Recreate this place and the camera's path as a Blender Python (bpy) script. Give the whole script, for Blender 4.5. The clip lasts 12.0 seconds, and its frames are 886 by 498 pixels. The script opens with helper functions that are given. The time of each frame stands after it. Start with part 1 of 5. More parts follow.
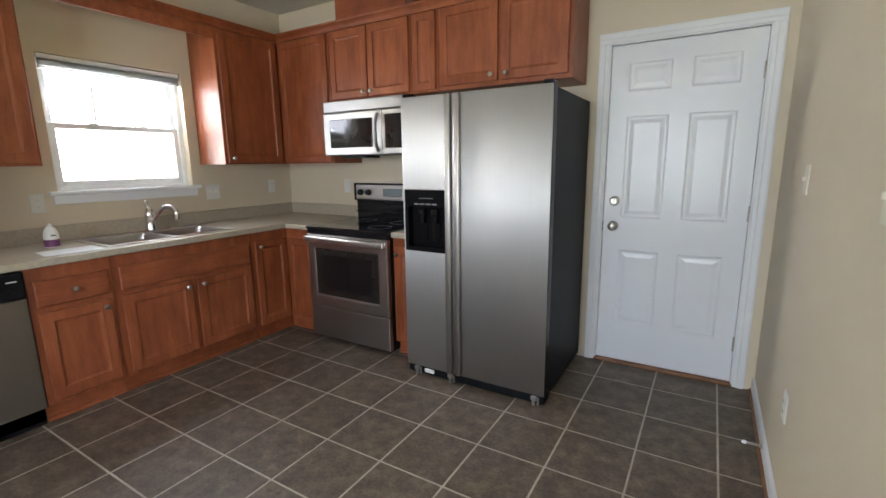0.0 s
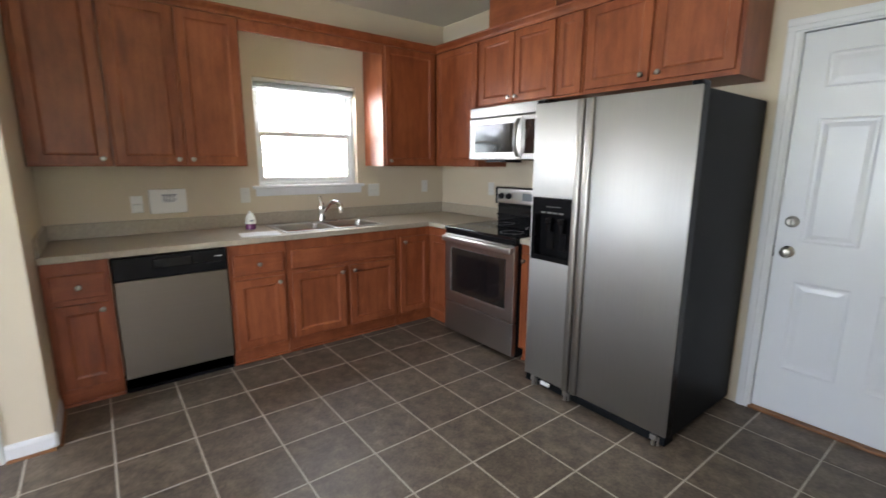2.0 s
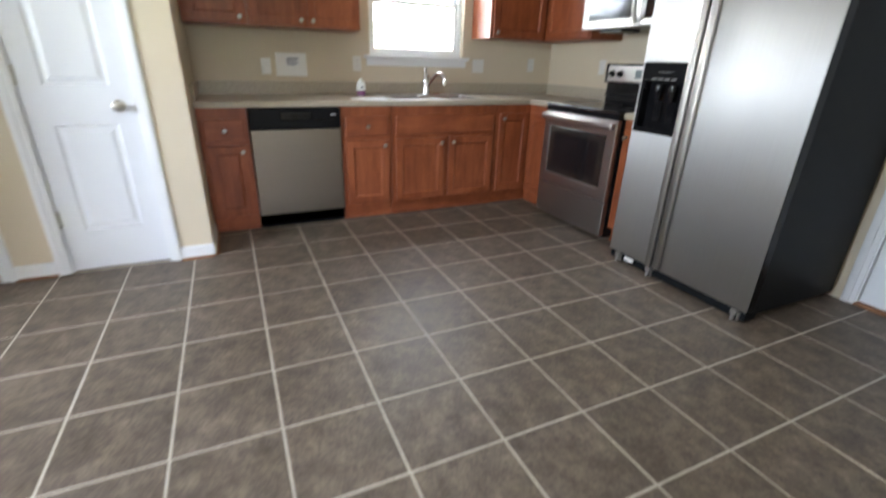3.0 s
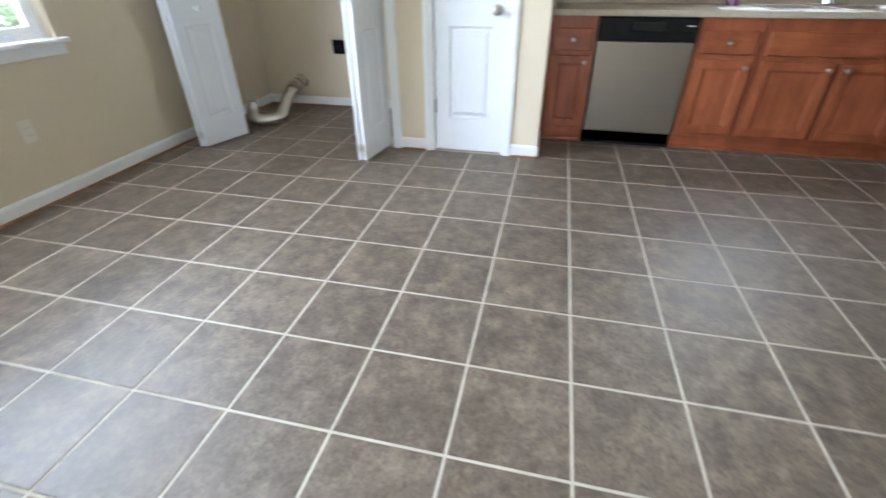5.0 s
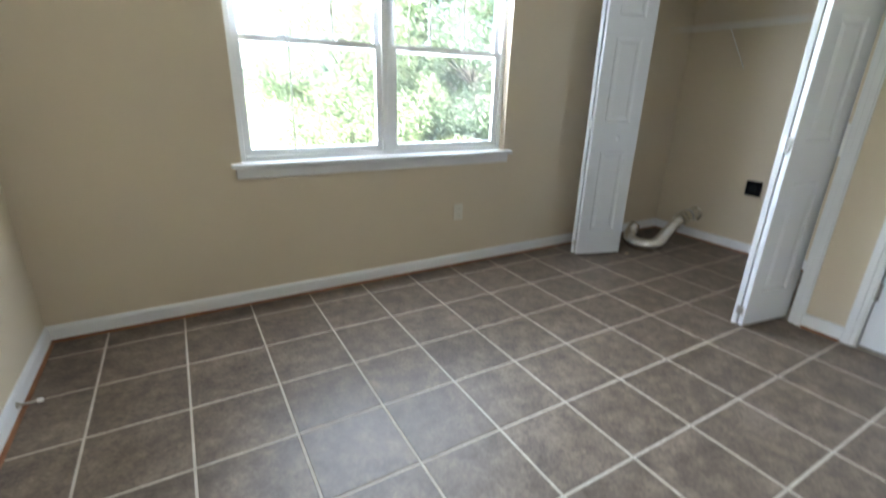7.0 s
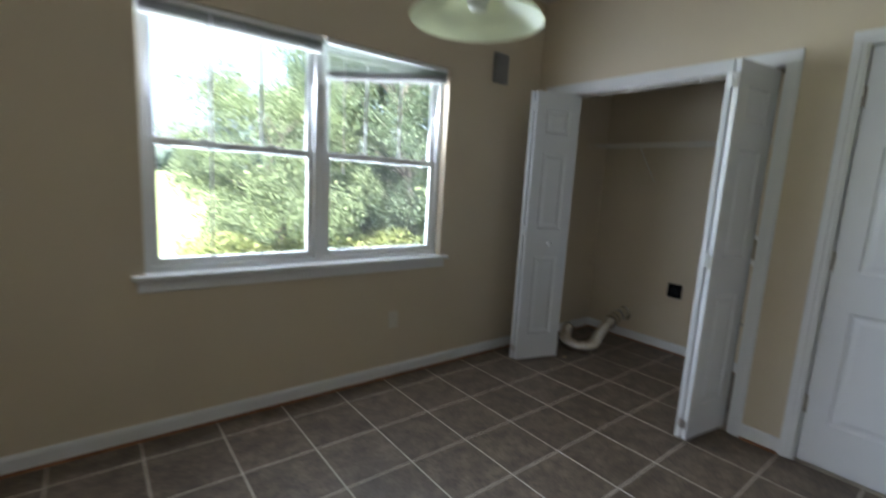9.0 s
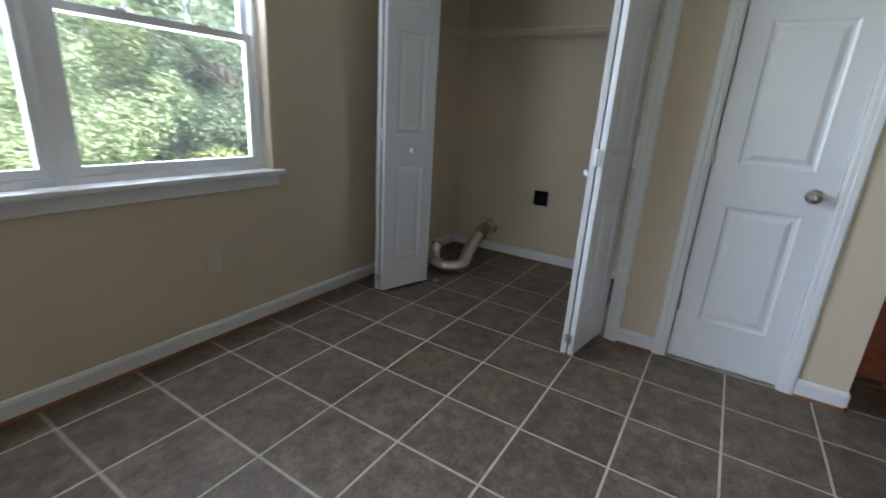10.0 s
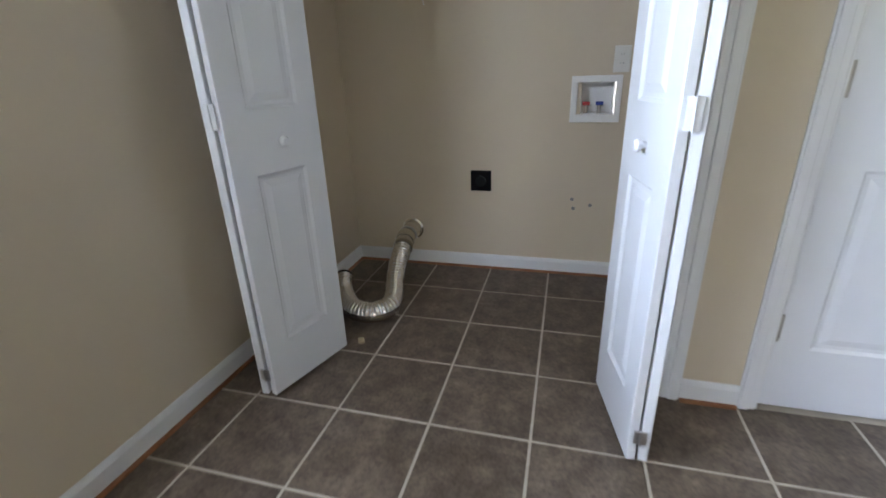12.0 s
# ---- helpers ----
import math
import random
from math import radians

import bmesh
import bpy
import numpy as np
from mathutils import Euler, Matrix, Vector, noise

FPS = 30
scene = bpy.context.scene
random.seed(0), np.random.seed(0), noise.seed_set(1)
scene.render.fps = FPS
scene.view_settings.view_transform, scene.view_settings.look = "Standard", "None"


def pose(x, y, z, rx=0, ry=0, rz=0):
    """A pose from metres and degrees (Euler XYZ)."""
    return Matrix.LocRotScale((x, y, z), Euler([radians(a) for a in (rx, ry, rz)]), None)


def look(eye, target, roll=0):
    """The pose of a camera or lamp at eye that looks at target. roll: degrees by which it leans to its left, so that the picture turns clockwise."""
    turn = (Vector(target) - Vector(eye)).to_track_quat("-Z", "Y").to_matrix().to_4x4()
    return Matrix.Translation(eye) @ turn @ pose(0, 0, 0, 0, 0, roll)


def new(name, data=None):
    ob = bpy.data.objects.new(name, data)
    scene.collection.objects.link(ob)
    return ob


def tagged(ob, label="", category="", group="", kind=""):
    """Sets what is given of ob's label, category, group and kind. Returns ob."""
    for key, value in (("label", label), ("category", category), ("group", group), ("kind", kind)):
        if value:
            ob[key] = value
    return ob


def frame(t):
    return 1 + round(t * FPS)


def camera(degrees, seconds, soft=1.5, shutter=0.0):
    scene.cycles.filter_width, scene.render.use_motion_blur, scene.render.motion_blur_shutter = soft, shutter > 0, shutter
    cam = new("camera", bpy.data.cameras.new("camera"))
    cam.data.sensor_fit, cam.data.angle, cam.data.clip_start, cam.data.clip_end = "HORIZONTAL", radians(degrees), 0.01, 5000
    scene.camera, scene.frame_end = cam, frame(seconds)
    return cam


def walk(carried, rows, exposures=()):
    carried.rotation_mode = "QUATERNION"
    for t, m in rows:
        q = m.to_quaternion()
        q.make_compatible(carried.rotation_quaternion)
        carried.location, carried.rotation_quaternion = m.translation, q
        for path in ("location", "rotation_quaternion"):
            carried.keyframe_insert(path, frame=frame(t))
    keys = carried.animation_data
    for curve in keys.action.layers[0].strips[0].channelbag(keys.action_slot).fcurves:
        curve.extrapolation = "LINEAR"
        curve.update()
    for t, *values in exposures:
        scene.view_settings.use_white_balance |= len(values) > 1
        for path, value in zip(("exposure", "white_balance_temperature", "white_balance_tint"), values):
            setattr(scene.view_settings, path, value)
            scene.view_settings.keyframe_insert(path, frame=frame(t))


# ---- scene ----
cam = camera(89.5, 12.0, soft=1.5, shutter=0.5)
EXPOSURES = [(0, 4.5, 6500, 20), (2, 4.65, 6450, 20), (3.2, 4.92, 6200, 18), (5.5, 5.2, 5850, 15), (6.6, 4.9, 5900, 15), (7.2, 4.5, 6000, 15), (9, 3.35, 6050, 16), (10.5, 3.85, 5900, 18), (11.3, 4.1, 5900, 19), (12, 4.5, 5950, 20)]
PATH = [
    (0, (0.764, -0.086, 1.34), (-0.244, 1.6, 0.962), -0.7),
    (0.5, (0.79, -0.051, 1.363), (-0.293, 1.588, 0.988), -0.5),
    (1, (0.808, -0.054, 1.355), (-0.381, 1.517, 1.01), 0.2),
    (1.5, (0.885, 0.006, 1.381), (-0.477, 1.428, 1.033), 0.1),
    (2, (0.959, 0.069, 1.385), (-0.593, 1.271, 1.004), 0.3),
    (2.5, (1.023, 0.048, 1.259), (-0.626, 1.069, 0.768), 1.6),
    (3, (1.162, -0.017, 1.154), (-0.508, 0.768, 0.383), 1.7),
    (3.2, (1.204, -0.046, 1.141), (-0.454, 0.64, 0.258), 1.6),
    (4.8, (1.278, -0.094, 1.142), (-0.379, -0.365, 0.057), -0.8),
    (5, (1.268, -0.166, 1.111), (-0.38, -0.557, 0.048), -0.4),
    (5.5, (1.288, -0.208, 1.126), (-0.241, -0.947, 0.069), -0.1),
    (6, (1.27, -0.308, 1.128), (-0.043, -1.362, 0.048), 1.0),
    (6.5, (1.173, -0.357, 1.097), (0.076, -1.733, 0.147), 0.7),
    (7, (1.119, -0.282, 1.199), (0.164, -1.905, 0.524), 1.6),
    (7.2, (1.123, -0.267, 1.268), (0.17, -1.927, 0.686), 2.4),
    (8.8, (1.121, -0.387, 1.366), (-0.039, -2.001, 1.141), 3.6),
    (9, (1.035, -0.435, 1.311), (-0.199, -1.979, 1.011), 3.4),
    (9.5, (0.825, -0.615, 1.162), (-0.609, -1.929, 0.699), 5.1),
    (10, (0.637, -0.866, 1.158), (-0.99, -1.862, 0.557), 3.6),
    (10.5, (0.396, -1.099, 1.144), (-1.309, -1.859, 0.428), 1.9),
    (11, (0.127, -1.325, 1.136), (-1.62, -1.907, 0.354), 1.2),
    (11.5, (-0.119, -1.549, 1.115), (-1.89, -2.02, 0.313), 0.5),
    (12, (-0.318, -1.619, 1.087), (-2.112, -2.117, 0.356), -1.9),
]
walk(cam, [(t, look(eye, target, roll)) for t, eye, target, roll in PATH], EXPOSURES)

# ---- light ----
world = bpy.data.worlds.new("sky_world")
scene.world = world
world.use_nodes = True
wn = world.node_tree.nodes
sky = wn.new("ShaderNodeTexSky")
sky.sky_type, sky.sun_disc = "NISHITA", False
sky.sun_elevation, sky.sun_rotation = radians(52), radians(40)
sky.air_density, sky.dust_density = 0.8, 7.0
wn["Background"].inputs["Strength"].default_value = 0.15
world.node_tree.links.new(sky.outputs["Color"], wn["Background"].inputs["Color"])
sun = new("sun", bpy.data.lights.new("sun", "SUN"))
sun.data.energy, sun.data.angle, sun.data.color = 3.8, radians(0.6), (1.0, 0.95, 0.87)
sun.matrix_basis = look((0, 0, 0), (-0.396, -0.472, -0.788))


def window_light(name, m, w, h, power, colour):
    """Daylight entering by a window opening."""
    d = bpy.data.lights.new(name, "AREA")
    d.shape, d.size, d.size_y, d.energy, d.color = "RECTANGLE", w, h, power, colour
    new(name, d).matrix_basis = m


window_light("dining_window_daylight", look((0.0, -2.975, 1.43), (0.0, -0.6, 1.05)), 1.66, 1.16, 7.4, (0.84, 0.93, 1.0))
# light of an unseen window, added to brighten the east-facing cabinets
window_light("unseen_hall_daylight", look((3.86, -0.40, 1.43), (0.0, -0.10, 1.15)), 1.5, 1.2, 0.95, (0.86, 0.94, 1.0))
window_light("sink_window_daylight", look((-2.885, 1.53, 1.60), (-1.0, 1.53, 1.10)), 0.80, 0.78, 1.3, (0.84, 0.93, 1.0))


# ---- materials ----
def mat_nodes(name, rough=0.5, metal=0.0, spec=0.5):
    m = bpy.data.materials.new(name)
    m.use_nodes = True
    nt = m.node_tree
    b = nt.nodes["Principled BSDF"]
    b.inputs["Roughness"].default_value = rough
    b.inputs["Metallic"].default_value = metal
    b.inputs["Specular IOR Level"].default_value = spec
    return m, nt, b


def tex(nt, scale, detail=4.0, stretch=(1, 1, 1), kind="ShaderNodeTexNoise", rough=0.55):
    co = nt.nodes.new("ShaderNodeTexCoord")
    mp = nt.nodes.new("ShaderNodeMapping")
    mp.inputs["Scale"].default_value = stretch
    n = nt.nodes.new(kind)
    n.inputs["Scale"].default_value = scale
    n.inputs["Detail"].default_value = detail
    n.inputs["Roughness"].default_value = rough
    nt.links.new(co.outputs["Object"], mp.inputs["Vector"])
    nt.links.new(mp.outputs["Vector"], n.inputs["Vector"])
    return n, mp


def ramp(nt, src, stops):
    r = nt.nodes.new("ShaderNodeValToRGB")
    els = r.color_ramp.elements
    els[0].position, els[0].color = stops[0][0], (*stops[0][1], 1)
    els[1].position, els[1].color = stops[-1][0], (*stops[-1][1], 1)
    for p, c in stops[1:-1]:
        els.new(p).color = (*c, 1)
    nt.links.new(src, r.inputs["Fac"])
    return r


def bump(nt, b, src, strength, dist):
    n = nt.nodes.new("ShaderNodeBump")
    n.inputs["Strength"].default_value = strength
    n.inputs["Distance"].default_value = dist
    nt.links.new(src, n.inputs["Height"])
    nt.links.new(n.outputs["Normal"], b.inputs["Normal"])


def mixed(nt, a, b2, fac, how="MULTIPLY"):
    m = nt.nodes.new("ShaderNodeMix")
    m.data_type, m.blend_type = "RGBA", how
    m.inputs["Factor"].default_value = fac
    nt.links.new(a, m.inputs["A"])
    nt.links.new(b2, m.inputs["B"])
    return m.outputs["Result"]


def plain(name, col, rough=0.5, metal=0.0, var=0.08, scale=6.0, bump_s=0.05, bump_d=0.001, fine=180.0, spec=0.5, coat=0.0):
    """Paint-like surface: slow drift of tone, fine relief."""
    m, nt, b = mat_nodes(name, rough, metal, spec)
    n, _ = tex(nt, scale)
    lo = tuple(max(0, c * (1 - var)) for c in col)
    hi = tuple(min(1, c * (1 + var)) for c in col)
    r = ramp(nt, n.outputs["Fac"], [(0.3, lo), (0.7, hi)])
    nt.links.new(r.outputs["Color"], b.inputs["Base Color"])
    if bump_s:
        f, _ = tex(nt, fine, 3.0)
        bump(nt, b, f.outputs["Fac"], bump_s, bump_d)
    b.inputs["Coat Weight"].default_value = coat
    return m


def wood(name, dark, light, along=(9, 9, 1.1), rough=0.42):
    """Stained maple: faint grain, soft blotches, fine pores."""
    m, nt, b = mat_nodes(name, rough, 0.0, 0.35)
    n, mp = tex(nt, 3.0, 5.0, along)
    big, mp2 = tex(nt, 5.0, 4.0, (1.6, 1.6, 0.8))
    fine, mp3 = tex(nt, 90.0, 3.0, (2.5, 2.5, 0.5) if along[2] < 5 else (0.5, 2.5, 2.5))
    info = nt.nodes.new("ShaderNodeObjectInfo")
    off = nt.nodes.new("ShaderNodeMath")
    off.operation, off.inputs[1].default_value = "MULTIPLY", 23.0
    nt.links.new(info.outputs["Random"], off.inputs[0])
    for q in (mp, mp2, mp3):
        nt.links.new(off.outputs[0], q.inputs["Location"])
    r = ramp(nt, n.outputs["Fac"], [(0.2, dark), (0.8, light)])
    blot = ramp(nt, big.outputs["Fac"], [(0.34, (0.66, 0.58, 0.52)), (0.62, (1, 1, 1))])
    pore = ramp(nt, fine.outputs["Fac"], [(0.35, (0.82, 0.79, 0.76)), (0.55, (1, 1, 1))])
    tone = ramp(nt, info.outputs["Random"], [(0.0, (0.90, 0.88, 0.86)), (1.0, (1, 1, 1))])
    c = mixed(nt, r.outputs["Color"], blot.outputs["Color"], 0.8)
    c = mixed(nt, c, pore.outputs["Color"], 0.6)
    nt.links.new(mixed(nt, c, tone.outputs["Color"], 1.0), b.inputs["Base Color"])
    bump(nt, b, n.outputs["Fac"], 0.03, 0.001)
    b.inputs["Coat Weight"].default_value = 0.10
    b.inputs["Coat Roughness"].default_value = 0.3
    return m


def steel(name, col=(0.56, 0.55, 0.53), rough=0.3, along=(1, 1, 1), brushed=0.0, turn=0.0):
    """Metal; brushed: how far its gloss is drawn out along the u of the mesh."""
    m, nt, b = mat_nodes(name, rough, 1.0)
    n, _ = tex(nt, 2.0, 3.0, along)
    r = ramp(nt, n.outputs["Fac"], [(0.3, tuple(c * 0.96 for c in col)), (0.7, tuple(min(1, c * 1.03) for c in col))])
    nt.links.new(r.outputs["Color"], b.inputs["Base Color"])
    big, _ = tex(nt, 3.0, 4.0)
    rr = nt.nodes.new("ShaderNodeMapRange")
    rr.inputs["To Min"].default_value, rr.inputs["To Max"].default_value = rough * 0.85, rough * 1.2
    nt.links.new(big.outputs["Fac"], rr.inputs["Value"])
    nt.links.new(rr.outputs["Result"], b.inputs["Roughness"])
    if brushed:
        tg = nt.nodes.new("ShaderNodeTangent")
        tg.direction_type = "UV_MAP"
        nt.links.new(tg.outputs[0], b.inputs["Tangent"])
        b.inputs["Anisotropic"].default_value = brushed
        b.inputs["Anisotropic Rotation"].default_value = turn
    return m


def tile_material():
    m, nt, b = mat_nodes("ceramic_tile", 0.33, 0.0, 0.5)
    info = nt.nodes.new("ShaderNodeObjectInfo")
    n, mp = tex(nt, 12.0, 7.0, rough=0.68)
    f, mp2 = tex(nt, 75.0, 5.0)
    off = nt.nodes.new("ShaderNodeMath")
    off.operation, off.inputs[1].default_value = "MULTIPLY", 37.0
    nt.links.new(info.outputs["Random"], off.inputs[0])
    for q in (mp, mp2):
        nt.links.new(off.outputs[0], q.inputs["Location"])
    r = ramp(nt, n.outputs["Fac"], [(0.30, (0.082, 0.062, 0.044)), (0.5, (0.152, 0.115, 0.084)), (0.70, (0.246, 0.191, 0.144))])
    r2 = ramp(nt, f.outputs["Fac"], [(0.34, (0.58, 0.56, 0.54)), (0.60, (1, 1, 1))])
    r3 = ramp(nt, info.outputs["Random"], [(0.0, (0.86, 0.85, 0.84)), (1.0, (1, 1, 1))])
    v, mp3 = tex(nt, 26.0, 6.0, rough=0.7)
    nt.links.new(off.outputs[0], mp3.inputs["Location"])
    vein = ramp(nt, v.outputs["Fac"], [(0.36, (0.46, 0.42, 0.38)), (0.46, (1, 1, 1))])
    c = mixed(nt, r.outputs["Color"], r2.outputs["Color"], 0.7)
    c = mixed(nt, c, vein.outputs["Color"], 0.4)
    nt.links.new(mixed(nt, c, r3.outputs["Color"], 1.0), b.inputs["Base Color"])
    rr = nt.nodes.new("ShaderNodeMapRange")
    rr.inputs["To Min"].default_value, rr.inputs["To Max"].default_value = 0.42, 0.60
    nt.links.new(n.outputs["Fac"], rr.inputs["Value"])
    nt.links.new(rr.outputs["Result"], b.inputs["Roughness"])
    bump(nt, b, n.outputs["Fac"], 0.22, 0.003)
    return m


def pane_material():
    m = bpy.data.materials.new("window_glass")
    m.use_nodes = True
    nt = m.node_tree
    nt.nodes.remove(nt.nodes["Principled BSDF"])
    tr, gl, mx, fr = (nt.nodes.new("ShaderNode" + k) for k in ("BsdfTransparent", "BsdfGlossy", "MixShader", "Fresnel"))
    tr.inputs["Color"].default_value = (0.93, 0.96, 0.95, 1)
    gl.inputs["Roughness"].default_value = 0.02
    fr.inputs["IOR"].default_value = 1.45
    # faint translucent veil mixed into the panes, imitating glare over the view
    glare, md = nt.nodes.new("ShaderNodeBsdfTranslucent"), nt.nodes.new("ShaderNodeMixShader")
    glare.inputs["Color"].default_value = (0.8, 0.8, 0.76, 1)
    glare_noise, _ = tex(nt, 5.0, 4.0)
    dr = nt.nodes.new("ShaderNodeMapRange")
    dr.inputs["To Min"].default_value, dr.inputs["To Max"].default_value = 0.002, 0.006
    nt.links.new(glare_noise.outputs["Fac"], dr.inputs["Value"])
    nt.links.new(dr.outputs["Result"], md.inputs[0])
    nt.links.new(tr.outputs[0], md.inputs[1])
    nt.links.new(glare.outputs[0], md.inputs[2])
    nt.links.new(fr.outputs[0], mx.inputs[0])
    nt.links.new(md.outputs[0], mx.inputs[1])
    nt.links.new(gl.outputs[0], mx.inputs[2])
    nt.links.new(mx.outputs[0], nt.nodes["Material Output"].inputs["Surface"])
    return m


def leaf_material(name, dark, light):
    m, nt, b = mat_nodes(name, 1.0, 0.0, 0.02)
    geo = nt.nodes.new("ShaderNodeNewGeometry")
    r = ramp(nt, geo.outputs["Random Per Island"], [(0.0, dark), (1.0, light)])
    nt.links.new(r.outputs["Color"], b.inputs["Base Color"])
    tl = nt.nodes.new("ShaderNodeBsdfTranslucent")
    nt.links.new(r.outputs["Color"], tl.inputs["Color"])
    mx = nt.nodes.new("ShaderNodeMixShader")
    mx.inputs[0].default_value = 0.55
    nt.links.new(b.outputs[0], mx.inputs[1])
    nt.links.new(tl.outputs[0], mx.inputs[2])
    nt.links.new(mx.outputs[0], nt.nodes["Material Output"].inputs["Surface"])
    return m


def shade_material():
    m, nt, b = mat_nodes("frosted_shade_glass", 0.28, 0.0, 0.5)
    b.inputs["Base Color"].default_value = (0.78, 0.80, 0.66, 1)
    tl = nt.nodes.new("ShaderNodeBsdfTranslucent")
    tl.inputs["Color"].default_value = (0.86, 0.88, 0.72, 1)
    mx = nt.nodes.new("ShaderNodeMixShader")
    mx.inputs[0].default_value = 0.5
    n, _ = tex(nt, 14.0, 3.0)
    bump(nt, b, n.outputs["Fac"], 0.03, 0.001)
    nt.links.new(b.outputs[0], mx.inputs[1])
    nt.links.new(tl.outputs[0], mx.inputs[2])
    nt.links.new(mx.outputs[0], nt.nodes["Material Output"].inputs["Surface"])
    return m


WALL = plain("cream_wall_paint", (0.618, 0.534, 0.402), 0.62, var=0.03, scale=1.3, bump_s=0.12, bump_d=0.0012, fine=150)
CEILP = plain("ceiling_paint", (0.74, 0.70, 0.60), 0.8, var=0.03, scale=1.5, bump_s=0.25, bump_d=0.002, fine=90)
WHITE = plain("white_trim_paint", (0.74, 0.752, 0.762), 0.42, var=0.025, scale=3, bump_s=0.04, bump_d=0.0006, fine=60)
WHITEDOOR = plain("white_door_paint", (0.72, 0.738, 0.765), 0.30, var=0.025, scale=2.2, bump_s=0.07, bump_d=0.0006, fine=70)
VINYL = plain("white_vinyl", (0.82, 0.84, 0.85), 0.35, var=0.02, bump_s=0.02)
PLASTIC = plain("white_plastic", (0.82, 0.82, 0.80), 0.35, var=0.02, bump_s=0.0)
WOOD = wood("cherry_stained_maple", (0.235, 0.060, 0.022), (0.400, 0.118, 0.043))
WOODH = wood("cherry_stained_maple_across", (0.235, 0.060, 0.022), (0.400, 0.118, 0.043), along=(1.1, 9, 9))
SHOE = wood("orange_shoe_moulding", (0.22, 0.095, 0.038), (0.36, 0.165, 0.07), along=(2, 2, 9), rough=0.5)
STEEL = steel("brushed_stainless", rough=0.34, along=(1, 1, 90))
STEELH = steel("brushed_stainless_door", (0.60, 0.595, 0.585), 0.60, along=(260, 260, 1.0), brushed=0.88)
STEELD = steel("brushed_stainless_dark", (0.40, 0.385, 0.36), 0.40, along=(260, 260, 1.0), brushed=0.6)
STEELM = steel("microwave_stainless", (0.33, 0.325, 0.315), 0.42, along=(1.0, 260, 260))
STEELO = steel("darker_stainless", (0.41, 0.39, 0.37), 0.34, along=(1.0, 260, 260))
# stainless darkened and browned in its colour for the dim floor it reflects
STEELW = steel("dishwasher_darkened_stainless", (0.24, 0.208, 0.168), 0.38, along=(1.0, 260, 260))
CHROME = steel("chrome", (0.80, 0.80, 0.80), 0.08, along=(1, 1, 1))
NICKEL = steel("satin_nickel", (0.47, 0.45, 0.41), 0.27, along=(3, 3, 3))
FOIL = steel("duct_foil", (0.74, 0.72, 0.66), 0.26, along=(20, 20, 20))
BLACK = plain("black_plastic", (0.008, 0.008, 0.009), 0.24, var=0.2, bump_s=0.02, spec=0.16)
BLACKM = plain("black_painted_steel", (0.010, 0.011, 0.012), 0.42, var=0.25, scale=2.0, bump_s=0.18, bump_d=0.0008, fine=240, spec=0.07)
BLACKG = plain("black_glass", (0.008, 0.008, 0.009), 0.07, var=0.1, bump_s=0.0, spec=0.35)
DARKGLASS = plain("smoked_oven_glass", (0.018, 0.016, 0.014), 0.08, var=0.2, bump_s=0.0)
LAMINATE = plain("counter_laminate", (0.40, 0.345, 0.265), 0.36, var=0.10, scale=45, bump_s=0.03, fine=300)
TILE = tile_material()
GROUT = plain("sand_grout", (0.45, 0.405, 0.335), 0.85, var=0.14, scale=14, bump_s=0.3, bump_d=0.001, fine=240)
GLASS = pane_material()
GREYPL = plain("grey_plastic", (0.20, 0.20, 0.20), 0.5, var=0.08)
# same slats in two colours: bundle darkened as backlit, loose ones paler as lit
BLIND_BACKLIT = plain("backlit_blind_slat", (0.30, 0.31, 0.27), 0.45, var=0.05)
LOOSE = leaf_material("loose_blind_slat", (0.36, 0.40, 0.35), (0.44, 0.48, 0.42))
DUCTFOIL = steel("crinkled_foil", (0.76, 0.75, 0.72), 0.25, along=(30, 30, 30))
SHADE = shade_material()
PLATE = plain("cream_plate_plastic", (0.70, 0.69, 0.65), 0.4, var=0.02, bump_s=0.0)
DISPLAY = plain("pale_lcd", (0.16, 0.19, 0.20), 0.2, var=0.05, bump_s=0.0)
PAPER = plain("white_sheet", (0.80, 0.81, 0.82), 0.5, var=0.03)
RUBBER = plain("grey_rubber", (0.08, 0.08, 0.08), 0.7)
RED = plain("red_valve", (0.35, 0.03, 0.03), 0.4)
BLUE = plain("blue_valve", (0.03, 0.06, 0.30), 0.4)
INK = plain("printed_ink", (0.10, 0.12, 0.18), 0.6)
PURPLE = plain("purple_liquid", (0.20, 0.06, 0.16), 0.2)
BARK = plain("bark", (0.042, 0.038, 0.030), 0.9, var=0.3, scale=9, bump_s=0.8, bump_d=0.02, fine=22)
LEAF = leaf_material("leaf_green", (0.125, 0.165, 0.092), (0.185, 0.232, 0.138))
LEAF2 = leaf_material("leaf_dark_green", (0.100, 0.142, 0.098), (0.150, 0.197, 0.132))
GRASS = plain("grass", (0.13, 0.17, 0.055), 0.9, var=0.35, scale=1.2, bump_s=0.8, bump_d=0.03, fine=30)
ROADM = plain("pale_asphalt", (0.20, 0.195, 0.19), 0.9, var=0.15, scale=2, bump_s=0.3, bump_d=0.004, fine=120)
SIDING = plain("white_siding", (0.78, 0.78, 0.76), 0.6, var=0.04)
ROOFM = plain("grey_shingle", (0.10, 0.10, 0.10), 0.9, var=0.3, scale=20)


